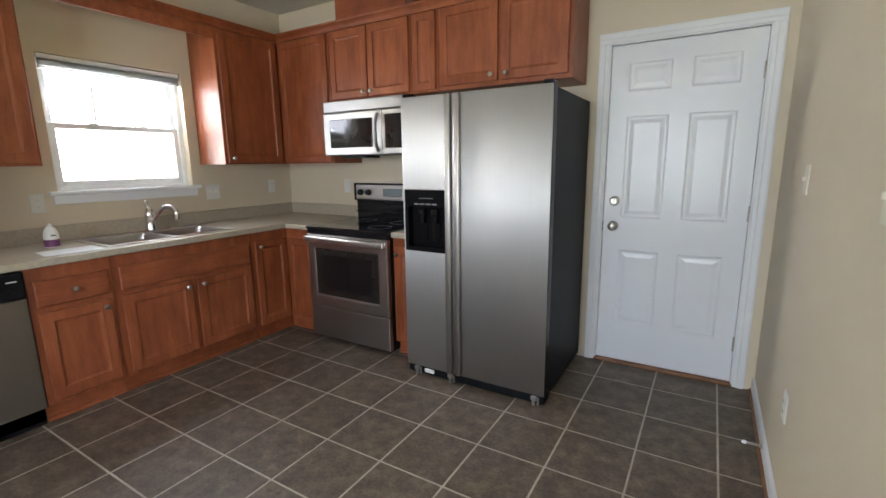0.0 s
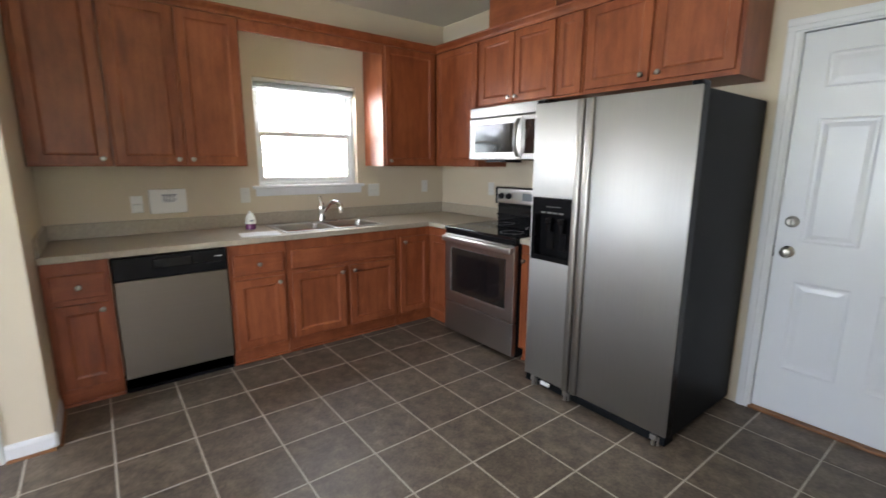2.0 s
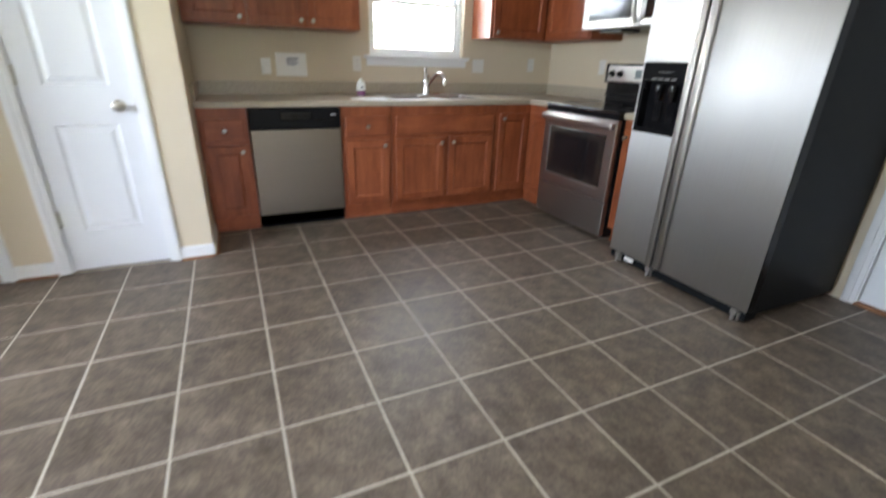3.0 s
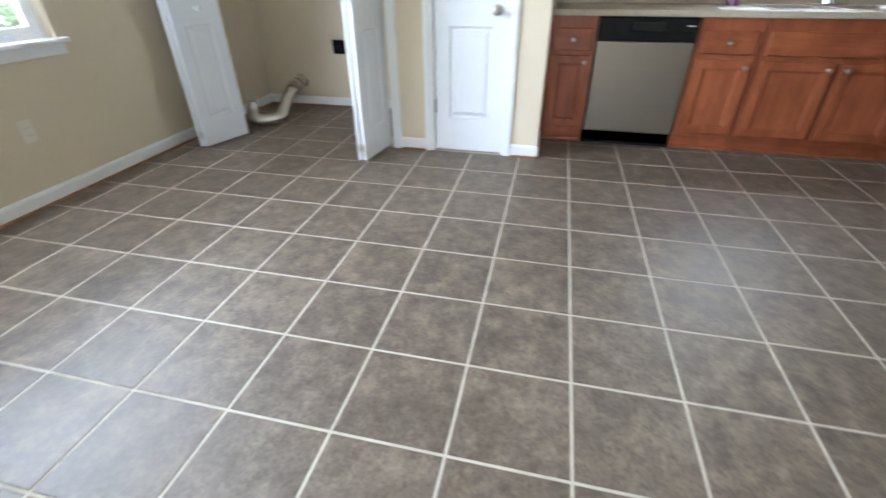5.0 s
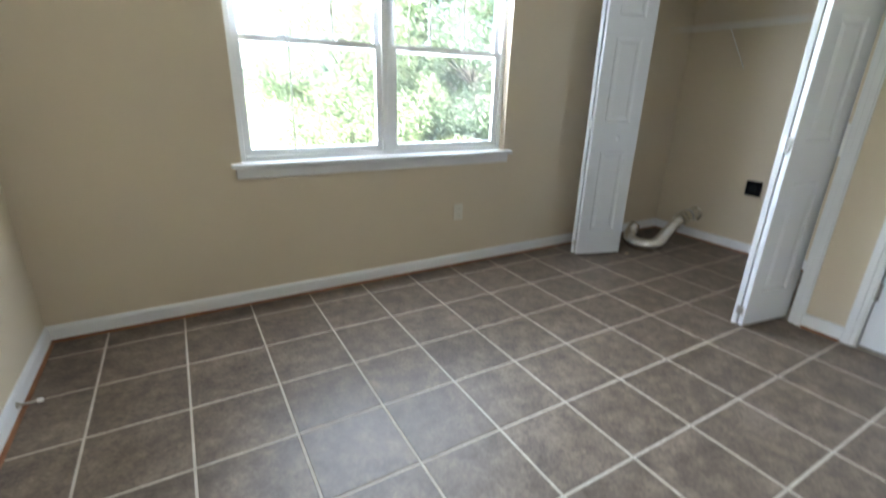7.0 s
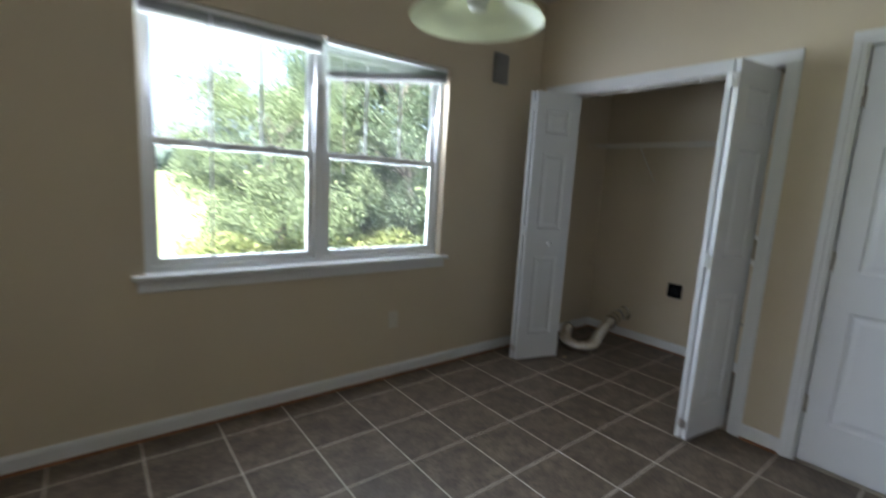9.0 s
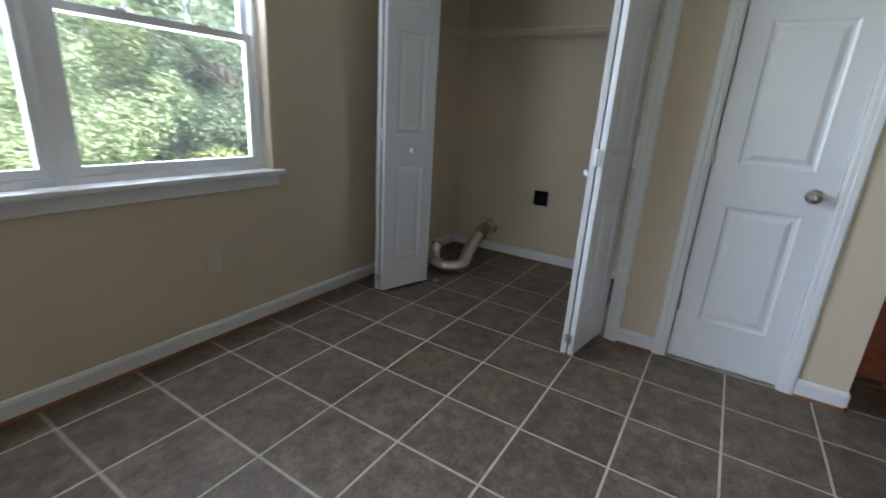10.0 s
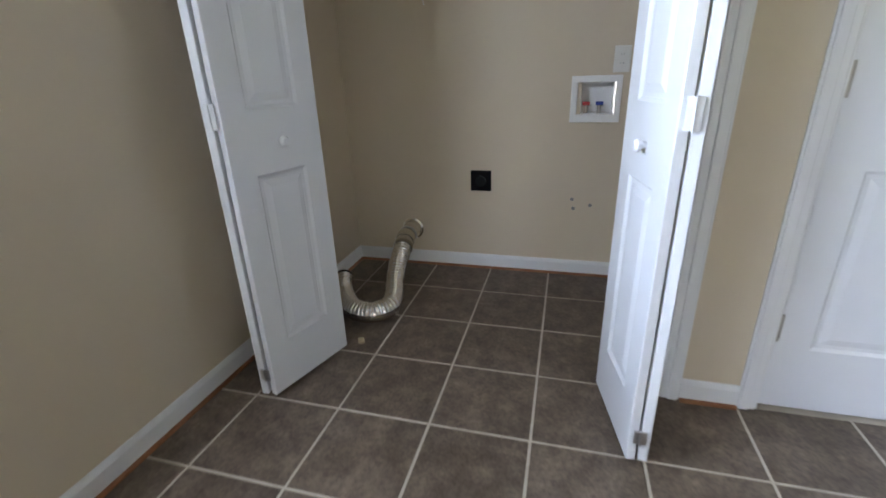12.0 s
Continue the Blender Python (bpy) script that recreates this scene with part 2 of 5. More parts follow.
# ---- mesh helpers ----
def finish(name, bm, material, smooth=False):
    me = bpy.data.meshes.new(name)
    bmesh.ops.recalc_face_normals(bm, faces=bm.faces)
    if material.name.startswith("brushed_stainless_d"):
        uv = bm.loops.layers.uv.new("brush")
        for f in bm.faces:
            for l in f.loops:
                l[uv].uv = (l.vert.co.x + 0.3 * l.vert.co.y, l.vert.co.z)
    bm.to_mesh(me)
    bm.free()
    me.materials.append(material)
    if smooth:
        for p in me.polygons:
            p.use_smooth = True
        me.set_sharp_from_angle(angle=radians(38))
    return me


def part(name, bm, material, parent, label="", smooth=False, at=None):
    ob = new(name, finish(name, bm, material, smooth))
    ob.parent = parent
    if at is not None:
        ob.matrix_basis = at
    return tagged(ob, label)


def thing(name, m, label, category, group="", kind=""):
    ob = new(name)
    ob.empty_display_size = 0.1
    ob.matrix_basis = m
    return tagged(ob, label, category, group, kind)


def solo(name, bm, material, label, category, group="", kind="", smooth=False, at=None):
    ob = new(name, finish(name, bm, material, smooth))
    if at is not None:
        ob.matrix_basis = at
    return tagged(ob, label, category, group, kind)


def box(x0, x1, y0, y1, z0, z1, bevel=0.0, bm=None, seg=2):
    own = bmesh.new()
    v = [own.verts.new((x, y, z)) for x in (x0, x1) for y in (y0, y1) for z in (z0, z1)]
    for f in ((0, 1, 3, 2), (4, 6, 7, 5), (0, 4, 5, 1), (2, 3, 7, 6), (0, 2, 6, 4), (1, 5, 7, 3)):
        own.faces.new([v[i] for i in f])
    if bevel:
        bmesh.ops.bevel(own, geom=own.edges[:], offset=bevel, segments=seg, affect="EDGES", profile=0.5)
    return merge(bm, own)


def merge(bm, own, m=None):
    if m is not None:
        bmesh.ops.transform(own, matrix=m, verts=own.verts)
    if bm is None:
        return own
    me = bpy.data.meshes.new("tmp")
    own.to_mesh(me)
    own.free()
    bm.from_mesh(me)
    bpy.data.meshes.remove(me)
    return bm


def cells(us, vs, keep, place, t0, t1, bevel=0.0):
    """A slab of rectangular cells with holes; place(u, v, t) gives the point."""
    bm = bmesh.new()
    cache = {}

    def vert(i, j, t):
        k = (i, j, t)
        if k not in cache:
            cache[k] = bm.verts.new(place(us[i], vs[j], t))
        return cache[k]

    on = {(i, j) for i in range(len(us) - 1) for j in range(len(vs) - 1) if keep((us[i] + us[i + 1]) / 2, (vs[j] + vs[j + 1]) / 2)}
    for i, j in on:
        for t in (t0, t1):
            bm.faces.new([vert(i, j, t), vert(i + 1, j, t), vert(i + 1, j + 1, t), vert(i, j + 1, t)])
        for di, dj, a, b in ((-1, 0, (i, j), (i, j + 1)), (1, 0, (i + 1, j), (i + 1, j + 1)), (0, -1, (i, j), (i + 1, j)), (0, 1, (i, j + 1), (i + 1, j + 1))):
            if (i + di, j + dj) not in on:
                bm.faces.new([vert(*a, t0), vert(*b, t0), vert(*b, t1), vert(*a, t1)])
    bmesh.ops.recalc_face_normals(bm, faces=bm.faces)
    if bevel:
        es = [e for e in bm.edges if len(e.link_faces) == 2 and e.calc_face_angle(0) > 0.5]
        bmesh.ops.bevel(bm, geom=es, offset=bevel, segments=3, affect="EDGES", profile=0.5)
    return bm


def lathe(profile, steps=24, axis="z", bm=None, m=None):
    """Turns (radius, height) pairs round an axis."""
    own = bmesh.new()
    rings = []
    for r, h in profile:
        if r < 1e-5:
            rings.append([own.verts.new((0, 0, h))])
        else:
            rings.append([own.verts.new((r * math.cos(2 * math.pi * k / steps), r * math.sin(2 * math.pi * k / steps), h)) for k in range(steps)])
    for a, b in zip(rings, rings[1:]):
        for k in range(steps):
            k2 = (k + 1) % steps
            if len(a) == 1 and len(b) > 1:
                own.faces.new([a[0], b[k], b[k2]])
            elif len(b) == 1 and len(a) > 1:
                own.faces.new([a[k], b[0], a[k2]])
            elif len(a) > 1:
                own.faces.new([a[k], b[k], b[k2], a[k2]])
    turn = {"z": Matrix(), "-y": pose(0, 0, 0, 90), "x": pose(0, 0, 0, 0, 90), "y": pose(0, 0, 0, -90)}[axis]
    return merge(bm, own, turn if m is None else m @ turn)


def tube(points, radius, steps=12, bm=None, caps=True):
    """A round bar along points; radius a number or one per point."""
    own = bmesh.new()
    pts = [Vector(p) for p in points]
    rad = radius if isinstance(radius, (list, tuple)) else [radius] * len(pts)
    nrm = None
    rings = []
    for i, p in enumerate(pts):
        d = (pts[min(i + 1, len(pts) - 1)] - pts[max(i - 1, 0)]).normalized()
        if nrm is None:
            nrm = d.orthogonal().normalized()
        nrm = (nrm - d * nrm.dot(d)).normalized()
        b = d.cross(nrm)
        rings.append([own.verts.new(p + rad[i] * (math.cos(2 * math.pi * k / steps) * nrm + math.sin(2 * math.pi * k / steps) * b)) for k in range(steps)])
    for a, c in zip(rings, rings[1:]):
        for k in range(steps):
            own.faces.new([a[k], c[k], c[(k + 1) % steps], a[(k + 1) % steps]])
    if caps:
        own.faces.new(rings[0])
        own.faces.new(rings[-1])
    return merge(bm, own)


def smooth_path(pts, n=8):
    """Catmull-Rom through the points."""
    P = [Vector(p) for p in pts]
    P = [2 * P[0] - P[1]] + P + [2 * P[-1] - P[-2]]
    out = []
    for i in range(1, len(P) - 2):
        for k in range(n):
            t = k / n
            out.append(0.5 * (2 * P[i] + (P[i + 1] - P[i - 1]) * t + (2 * P[i - 1] - 5 * P[i] + 4 * P[i + 1] - P[i + 2]) * t * t + (3 * P[i] - P[i - 1] - 3 * P[i + 1] + P[i + 2]) * t ** 3))
    out.append(P[-2])
    return out


def panelled(w, h, t, panels, profile, edge=0.003, both=False):
    """A slab from (0, 0, 0) to (w, t, h), front at y=0, with moulded panels (x0, x1, z0, z1) in its front.
    profile: (inset, depth) steps from each panel's rim inwards."""
    bm = bmesh.new()

    def side(y, sgn):
        xs = sorted({edge, w - edge, *(p[0] for p in panels), *(p[1] for p in panels)})
        zs = sorted({edge, h - edge, *(p[2] for p in panels), *(p[3] for p in panels)})
        grid = {}

        def gv(i, j):
            if (i, j) not in grid:
                grid[i, j] = bm.verts.new((xs[i], y, zs[j]))
            return grid[i, j]

        done = set()
        for p in panels:
            i0, i1, j0, j1 = xs.index(p[0]), xs.index(p[1]), zs.index(p[2]), zs.index(p[3])
            done |= {(i, j) for i in range(i0, i1) for j in range(j0, j1)}
            prev = None
            for ins, dep in profile:
                ring = [bm.verts.new((x, y + sgn * dep, z)) for x, z in ((p[0] + ins, p[2] + ins), (p[1] - ins, p[2] + ins), (p[1] - ins, p[3] - ins), (p[0] + ins, p[3] - ins))]
                if prev:
                    for k in range(4):
                        bm.faces.new([prev[k], prev[(k + 1) % 4], ring[(k + 1) % 4], ring[k]])
                prev = ring
            bm.faces.new(prev)
        for i in range(len(xs) - 1):
            for j in range(len(zs) - 1):
                if (i, j) not in done:
                    bm.faces.new([gv(i, j), gv(i + 1, j), gv(i + 1, j + 1), gv(i, j + 1)])
        return [[bm.verts.new((x, yy, z)) for x, z in ((a, a), (w - a, a), (w - a, h - a), (a, h - a))] for a, yy in ((edge, y), (0, y + sgn * edge))]

    r0, r1 = side(0, 1)
    if both:
        b0, b1 = side(t, -1)
    else:
        b0, b1 = ([bm.verts.new((x, yy, z)) for x, z in ((a, a), (w - a, a), (w - a, h - a), (a, h - a))] for a, yy in ((edge, t), (0, t - edge)))
        bm.faces.new(b0)
    for A, B in ((r0, r1), (r1, b1), (b1, b0)):
        for k in range(4):
            bm.faces.new([A[k], A[(k + 1) % 4], B[(k + 1) % 4], B[k]])
    bmesh.ops.remove_doubles(bm, verts=bm.verts, dist=1e-5)
    return bm


KNOB = [(0, 0), (0.007, 0), (0.005, 0.004), (0.0045, 0.012), (0.009, 0.016), (0.0145, 0.020), (0.0150, 0.024), (0.011, 0.029), (0, 0.031)]
CABPROF = [(0, 0), (0.004, 0.006), (0.010, 0.008), (0.016, 0.010)]
RAISED = [(0, 0), (0.010, 0.007), (0.022, 0.008), (0.045, 0.002)]

# ---- plan ----
W, N, S, EK, ED = -2.75, 2.93, -2.84, 1.08, 1.80     # wall faces
PX, PY, EY, CEIL = -1.75, -0.22, 0.69, 2.675
PITCH, TX, TY = 0.333, -2.1, 1.0


def wall_x(name, face, away, y0, y1, holes=(), z1=CEIL, label="cream painted plaster wall", t=0.14):
    """A wall in the plane x=face, thick towards 'away' (+1 or -1)."""
    ys = sorted({y0, y1, *(v for o in holes for v in o[:2])})
    zs = sorted({0, z1, *(v for o in holes for v in o[2:])})
    keep = lambda u, v: not any(o[0] < u < o[1] and o[2] < v < o[3] for o in holes)
    bm = cells(ys, zs, keep, lambda u, v, k: (k, u, v), face, face + away * t)
    return solo(name, bm, WALL, label, "wall", kind="structure")


def wall_y(name, face, away, x0, x1, holes=(), z1=CEIL, label="cream painted plaster wall", t=0.14):
    xs = sorted({x0, x1, *(v for o in holes for v in o[:2])})
    zs = sorted({0, z1, *(v for o in holes for v in o[2:])})
    keep = lambda u, v: not any(o[0] < u < o[1] and o[2] < v < o[3] for o in holes)
    bm = cells(xs, zs, keep, lambda u, v, k: (u, k, v), face, face + away * t)
    return solo(name, bm, WALL, label, "wall", kind="structure")


SW = (1.10, 1.96, 1.19, 2.02)        # sink window, along y
DW = (-0.86, 0.85, 0.800, 2.040)     # dining window, along x
wall_x("wall_west", W, -1, S, N, [SW, (-1.558, -1.382, 0.874, 1.026)])
wall_y("wall_north", N, 1, W - 0.14, EK + 0.14, [(0.165, 0.970, 0, 2.035)])
wall_y("wall_south", S, -1, W - 0.14, ED + 0.14, [DW])
wall_x("wall_kitchen_east", EK, 1, EY, N, [])
wall_y("wall_return", EY, 1, EK + 0.14, ED)
EO = (-0.85, 0.58, 0, 2.10)          # unseen, assumed way through to the next room, along y
wall_x("wall_dining_east", ED, 1, S, EY + 0.14, [EO])
# unseen next room, added for daylight from the east: plain walls with one window
HX, HW = 3.75, (-1.20, 0.40, 0.75, 2.10)
wall_x("wall_hall_east", HX, 1, -1.70, 1.50, [HW])
wall_y("wall_hall_south", -1.70, -1, ED + 0.14, HX + 0.14)
wall_y("wall_hall_north", 1.50, 1, ED + 0.14, HX + 0.14)
wall_x("wall_hall_west", ED + 0.14, -1, EY + 0.14, 1.64)
solo("ceiling_hall", box(ED + 0.141, HX + 0.14, -1.84, 1.64, CEIL, CEIL + 0.2), CEILP, "cream textured plaster ceiling", "ceiling", kind="structure")
solo("floor_hall", box(ED + 0.141, HX + 0.14, -1.84, 1.64, -0.12, 0.002), GROUT, "plain sand-coloured floor of the unseen next room", "floor", kind="structure")
CO = (-2.70, -1.24, 0, 1.995)        # laundry closet opening, along y
PO = (-0.945, -0.455, 0, 2.035)       # pantry opening
wall_x("wall_closets", PX, -1, S, PY, [CO, PO], t=0.11)
wall_y("wall_pantry_end", PY, -1, W, PX - 0.11, t=0.10)
wall_y("wall_closet_divider", -1.10, -1, W, PX - 0.11, t=0.10)
bm = box(W - 0.14, ED + 0.14, S - 0.14, N + 0.14, CEIL, CEIL + 0.2)
solo("ceiling", bm, CEILP, "cream textured plaster ceiling", "ceiling", kind="structure")

# ---- floor slab under the tiles ----
floor = solo("floor", box(W - 0.14, ED + 0.14, S - 0.14, N + 0.14, -0.12, -0.0014), GROUT, "dark grey-brown ceramic tile floor with sandy grout", "floor", kind="structure")


# ---- doors and trim ----
def casing(name, plane, face, a0, a1, top, wd=0.062, proud=0.016, both=(True, True)):
    """Three-sided door casing; plane 'x' or 'y', proud towards the room."""
    bm = bmesh.new()
    sgn = 1 if plane == "x" else -1
    for u0, u1, z0, z1 in ((a0 - wd, a0, 0, top), (a1, a1 + wd, 0, top), (a0 - wd, a1 + wd, top, top + wd)):
        for k0, k1, d in ((0, 1, proud * 0.62), (0.12, 0.62, proud)):
            if z0 == 0:
                inner_right = u1 == a0
                v0 = u0 + (u1 - u0) * (k0 if inner_right else 1 - k1)
                v1 = u0 + (u1 - u0) * (k1 if inner_right else 1 - k0)
                e = (v0, v1, z0, z1 + (0 if d < proud else 0.0))
            else:
                e = (u0, u1, z0 + (z1 - z0) * (1 - k1), z0 + (z1 - z0) * (1 - k0))
            if plane == "x":
                box(face, face + d, e[0], e[1], e[2], e[3], 0.003, bm)
            else:
                box(e[0], e[1], face - d, face, e[2], e[3], 0.003, bm)
    return solo(name, bm, WHITE, "white painted moulded door casing", "door casing", kind="structure")


casing("trim_entry_door", "y", N, 0.165, 0.970, 2.035)
casing("trim_closet", "x", PX, CO[0], CO[1], CO[3])
casing("trim_pantry", "x", PX, PO[0], PO[1], PO[3], wd=0.057)


def jamb(name, plane, face, a0, a1, top, depth, t=0.008):
    bm = bmesh.new()
    for e in ((a0, a0 + t, 0, top), (a1 - t, a1, 0, top), (a0 + t, a1 - t, top - t, top)):
        if plane == "x":
            box(face - depth, face + 0.002, e[0], e[1], e[2], e[3], 0, bm)
        else:
            box(e[0], e[1], face - 0.002, face + depth, e[2], e[3], 0, bm)
    return solo(name, bm, WHITE, "white painted door jamb", "door jamb", kind="structure")


jamb("trim_entry_jamb", "y", N, 0.165, 0.970, 2.035, 0.14)
jamb("trim_closet_jamb", "x", PX, CO[0], CO[1], CO[3], 0.11)
jamb("trim_pantry_jamb", "x", PX, PO[0], PO[1], PO[3], 0.11)


def hinge(parent, x, z, h=0.09, m=NICKEL):
    bm = tube([(x, -0.007, z - h / 2), (x, -0.007, z + h / 2)], 0.0075, 10)
    box(x - 0.012, x + 0.012, -0.003, 0.001, z - h / 2, z + h / 2, 0, bm)
    part("hinge", bm, m, parent, "metal butt hinge", True)


# entry door: front towards -y
d = thing("door_1", pose(0.175, N + 0.022, 0.018), "closed white six-panel entry door with brass-nickel deadbolt", "door", kind="structure")
w, h = 0.785, 2.006
pan = [(a, b, z0, z1) for a, b in ((0.105, 0.34), (0.445, 0.68)) for z0, z1 in ((0.26, 0.755), (0.965, 1.59), (1.735, 1.90))]
part("door_leaf", panelled(w, h, 0.04, pan, [(0, 0), (0.010, 0.005), (0.022, 0.0055), (0.045, 0.0015)], 0.002), WHITEDOOR, d)
for z in (0.24, 1.02, 1.79):
    hinge(d, w + 0.003, z)
for z, nm in ((0.915, "door_knob"), (1.075, "deadbolt")):
    prof = [(0, 0), (0.031, 0), (0.031, 0.006), (0.026, 0.010), (0.012, 0.014), (0.011, 0.030), (0.022, 0.038), (0.027, 0.048), (0.024, 0.060), (0.010, 0.066), (0, 0.066)] if nm == "door_knob" else [(0, 0), (0.031, 0), (0.031, 0.008), (0.026, 0.018), (0.017, 0.022), (0.017, 0.026), (0, 0.026)]
    k = part(nm, lathe(prof, 24, "-y"), NICKEL, d, "satin nickel", True, pose(0.062, 0, z - 0.005))
    if nm == "deadbolt":
        part("thumb_turn", box(-0.004, 0.004, -0.042, -0.024, -0.014, 0.014, 0.002), NICKEL, k)
part("latch", box(-0.006, 0.001, -0.012, 0.002, 0.875, 0.935, 0.001), BLACK, d, "dark strike latch")
# unseen strips behind the leaf, added to keep outside light from its gaps
bm = bmesh.new()
for e in ((0.173, 0.195, 0.020, 2.027), (0.940, 0.962, 0.020, 2.027), (0.195, 0.940, 2.000, 2.027), (0.195, 0.940, 0.016, 0.040)):
    box(e[0], e[1], N + 0.0635, N + 0.090, e[2], e[3], 0, bm)
solo("trim_light_stop_strip", bm, WHITE, "unseen white strips added behind the entry door against light leaks", "door jamb", kind="structure")
bm = box(0.165, 0.970, N - 0.012, N + 0.14, 0, 0.016, 0.004)
solo("trim_threshold", bm, SHOE, "orange wooden door threshold", "threshold", kind="structure")

# pantry door: front towards +x, hinged on its south edge
d = thing("door_2", pose(PX - 0.012, -0.932, 0.012, 0, 0, 90), "closed white moulded pantry door with round nickel knob", "door", kind="structure")
w, h = 0.468, 2.01
COL = [(0.225, 0.795), (0.985, 1.565), (1.70, 1.885)]
part("door_leaf", panelled(w, h, 0.035, [(0.098, 0.376, a, b) for a, b in COL], RAISED, 0.002), WHITEDOOR, d)
for z in (0.30, 1.03, 1.79):
    hinge(d, -0.003, z)
part("door_knob", lathe([(0, 0), (0.031, 0), (0.031, 0.006), (0.012, 0.012), (0.011, 0.030), (0.019, 0.036), (0.025, 0.047), (0.022, 0.058), (0.010, 0.063), (0, 0.063)], 24, "-y"), NICKEL, d, "satin nickel", True, pose(w - 0.075, 0, 0.885))
part("latch", box(w - 0.002, w + 0.004, -0.004, 0.03, 0.855, 0.915), NICKEL, d)


# bifold pairs of the laundry closet
def leaf(parent, p, q, side, knob):
    """One leaf standing from p to q on plan, moulded face to the given side."""
    p, q = Vector((*p, 0.014)), Vector((*q, 0.014))
    wd = (q - p).length
    ang = math.degrees(math.atan2(q.y - p.y, q.x - p.x))
    m = pose(*p, 0, 0, ang) if side > 0 else pose(*q, 0, 0, ang + 180)
    ob = part("leaf", panelled(wd, 1.955, 0.027, [(0.085, wd - 0.085, a, b) for a, b in ((0.19, 0.79), (0.99, 1.54), (1.67, 1.84))], RAISED, 0.002), WHITEDOOR, parent, at=m)
    if knob:
        part("knob", lathe([(0, 0), (0.010, 0), (0.009, 0.008), (0.017, 0.016), (0.018, 0.024), (0.012, 0.031), (0, 0.032)], 20, "-y"), WHITEDOOR, ob, "white round knob", True, pose(wd * 0.52, 0, 0.885))
    return ob, wd


def bifold(name, label, hinge_pt, free, pivot_hinge, pivot, flip):
    d = thing(name, pose(0, 0, 0), label, "bifold door", kind="structure")
    leaf(d, hinge_pt, free, flip, True)
    leaf(d, pivot_hinge, pivot, -flip, False)
    hx, hy = (hinge_pt[0] + pivot_hinge[0]) / 2 + 0.003, (hinge_pt[1] + pivot_hinge[1]) / 2
    for z in (0.10, 0.99, 1.87):
        hh = 0.022 if z < 0.2 else 0.036
        bm = box(hx - 0.003, hx + 0.0015, hy - 0.017, hy + 0.017, z - hh, z + hh, 0.001)
        tube([(hx + 0.004, hy, z - hh - 0.003), (hx + 0.004, hy, z + hh + 0.003)], 0.003, 8, bm)
        part("hinge", bm, STEEL if z < 0.2 else WHITE, d, "small metal alignment clip" if z < 0.2 else "white painted hinge", True)
    return d


bifold("door_3", "folded-open white bifold closet door beside the window wall", (-1.433, -2.574), (-1.787, -2.467), (-1.431, -2.634), (-1.795, -2.676), 1)
bifold("door_4", "folded-open white bifold closet door beside the pantry", (-1.414, -1.387), (-1.766, -1.453), (-1.416, -1.328), (-1.778, -1.270), -1)
bm = box(PX - 0.075, PX - 0.045, CO[0] + 0.01, CO[1] - 0.01, CO[3] - 0.03, CO[3] - 0.008)
solo("trim_bifold_track", bm, NICKEL, "metal bifold door track", "door track", kind="structure")


def base_run(name, p, q, nrm):
    """Baseboard with a quarter-round shoe from p to q on plan; nrm points into the room."""
    p, q, nv = Vector((*p, 0)), Vector((*q, 0)), Vector((*nrm, 0))
    for nm, prof, mt, lab in (("baseboard", [(0, 0.012), (0.013, 0.012), (0.013, 0.066), (0.009, 0.078), (0.004, 0.084), (0, 0.084)], WHITE, "white painted baseboard"),
                              ("baseboard_shoe", [(0.013, 0), (0.025, 0), (0.024, 0.006), (0.020, 0.010), (0.013, 0.012)], SHOE, "orange wood shoe moulding")):
        bm = bmesh.new()
        rings = [[bm.verts.new(o + nv * a + Vector((0, 0, b))) for a, b in prof] for o in (p, q)]
        k = len(prof)
        for i in range(k):
            bm.faces.new([rings[0][i], rings[0][(i + 1) % k], rings[1][(i + 1) % k], rings[1][i]])
        bm.faces.new(rings[0])
        bm.faces.new(rings[1])
        solo(nm, bm, mt, lab, "baseboard", kind="structure")


base_run("s", (PX, S), (ED, S), (0, 1))
base_run("e", (ED, S), (ED, EO[0]), (-1, 0))
base_run("e2", (ED, EO[1]), (ED, EY), (-1, 0))
base_run("r", (EK, EY), (ED, EY), (0, -1))
base_run("k", (EK, EY), (EK, N), (-1, 0))
base_run("c1", (PX, CO[1] + 0.062), (PX, PO[0] - 0.057), (1, 0))
base_run("c2", (PX, PO[1] + 0.057), (PX, PY), (1, 0))
base_run("c3", (PX, PY), (-2.13, PY), (0, 1))
base_run("cb", (W, S), (W, -1.2), (1, 0))
base_run("cs", (W, S), (PX - 0.11, S), (0, 1))
base_run("cd", (W, -1.2), (PX - 0.11, -1.2), (0, -1))


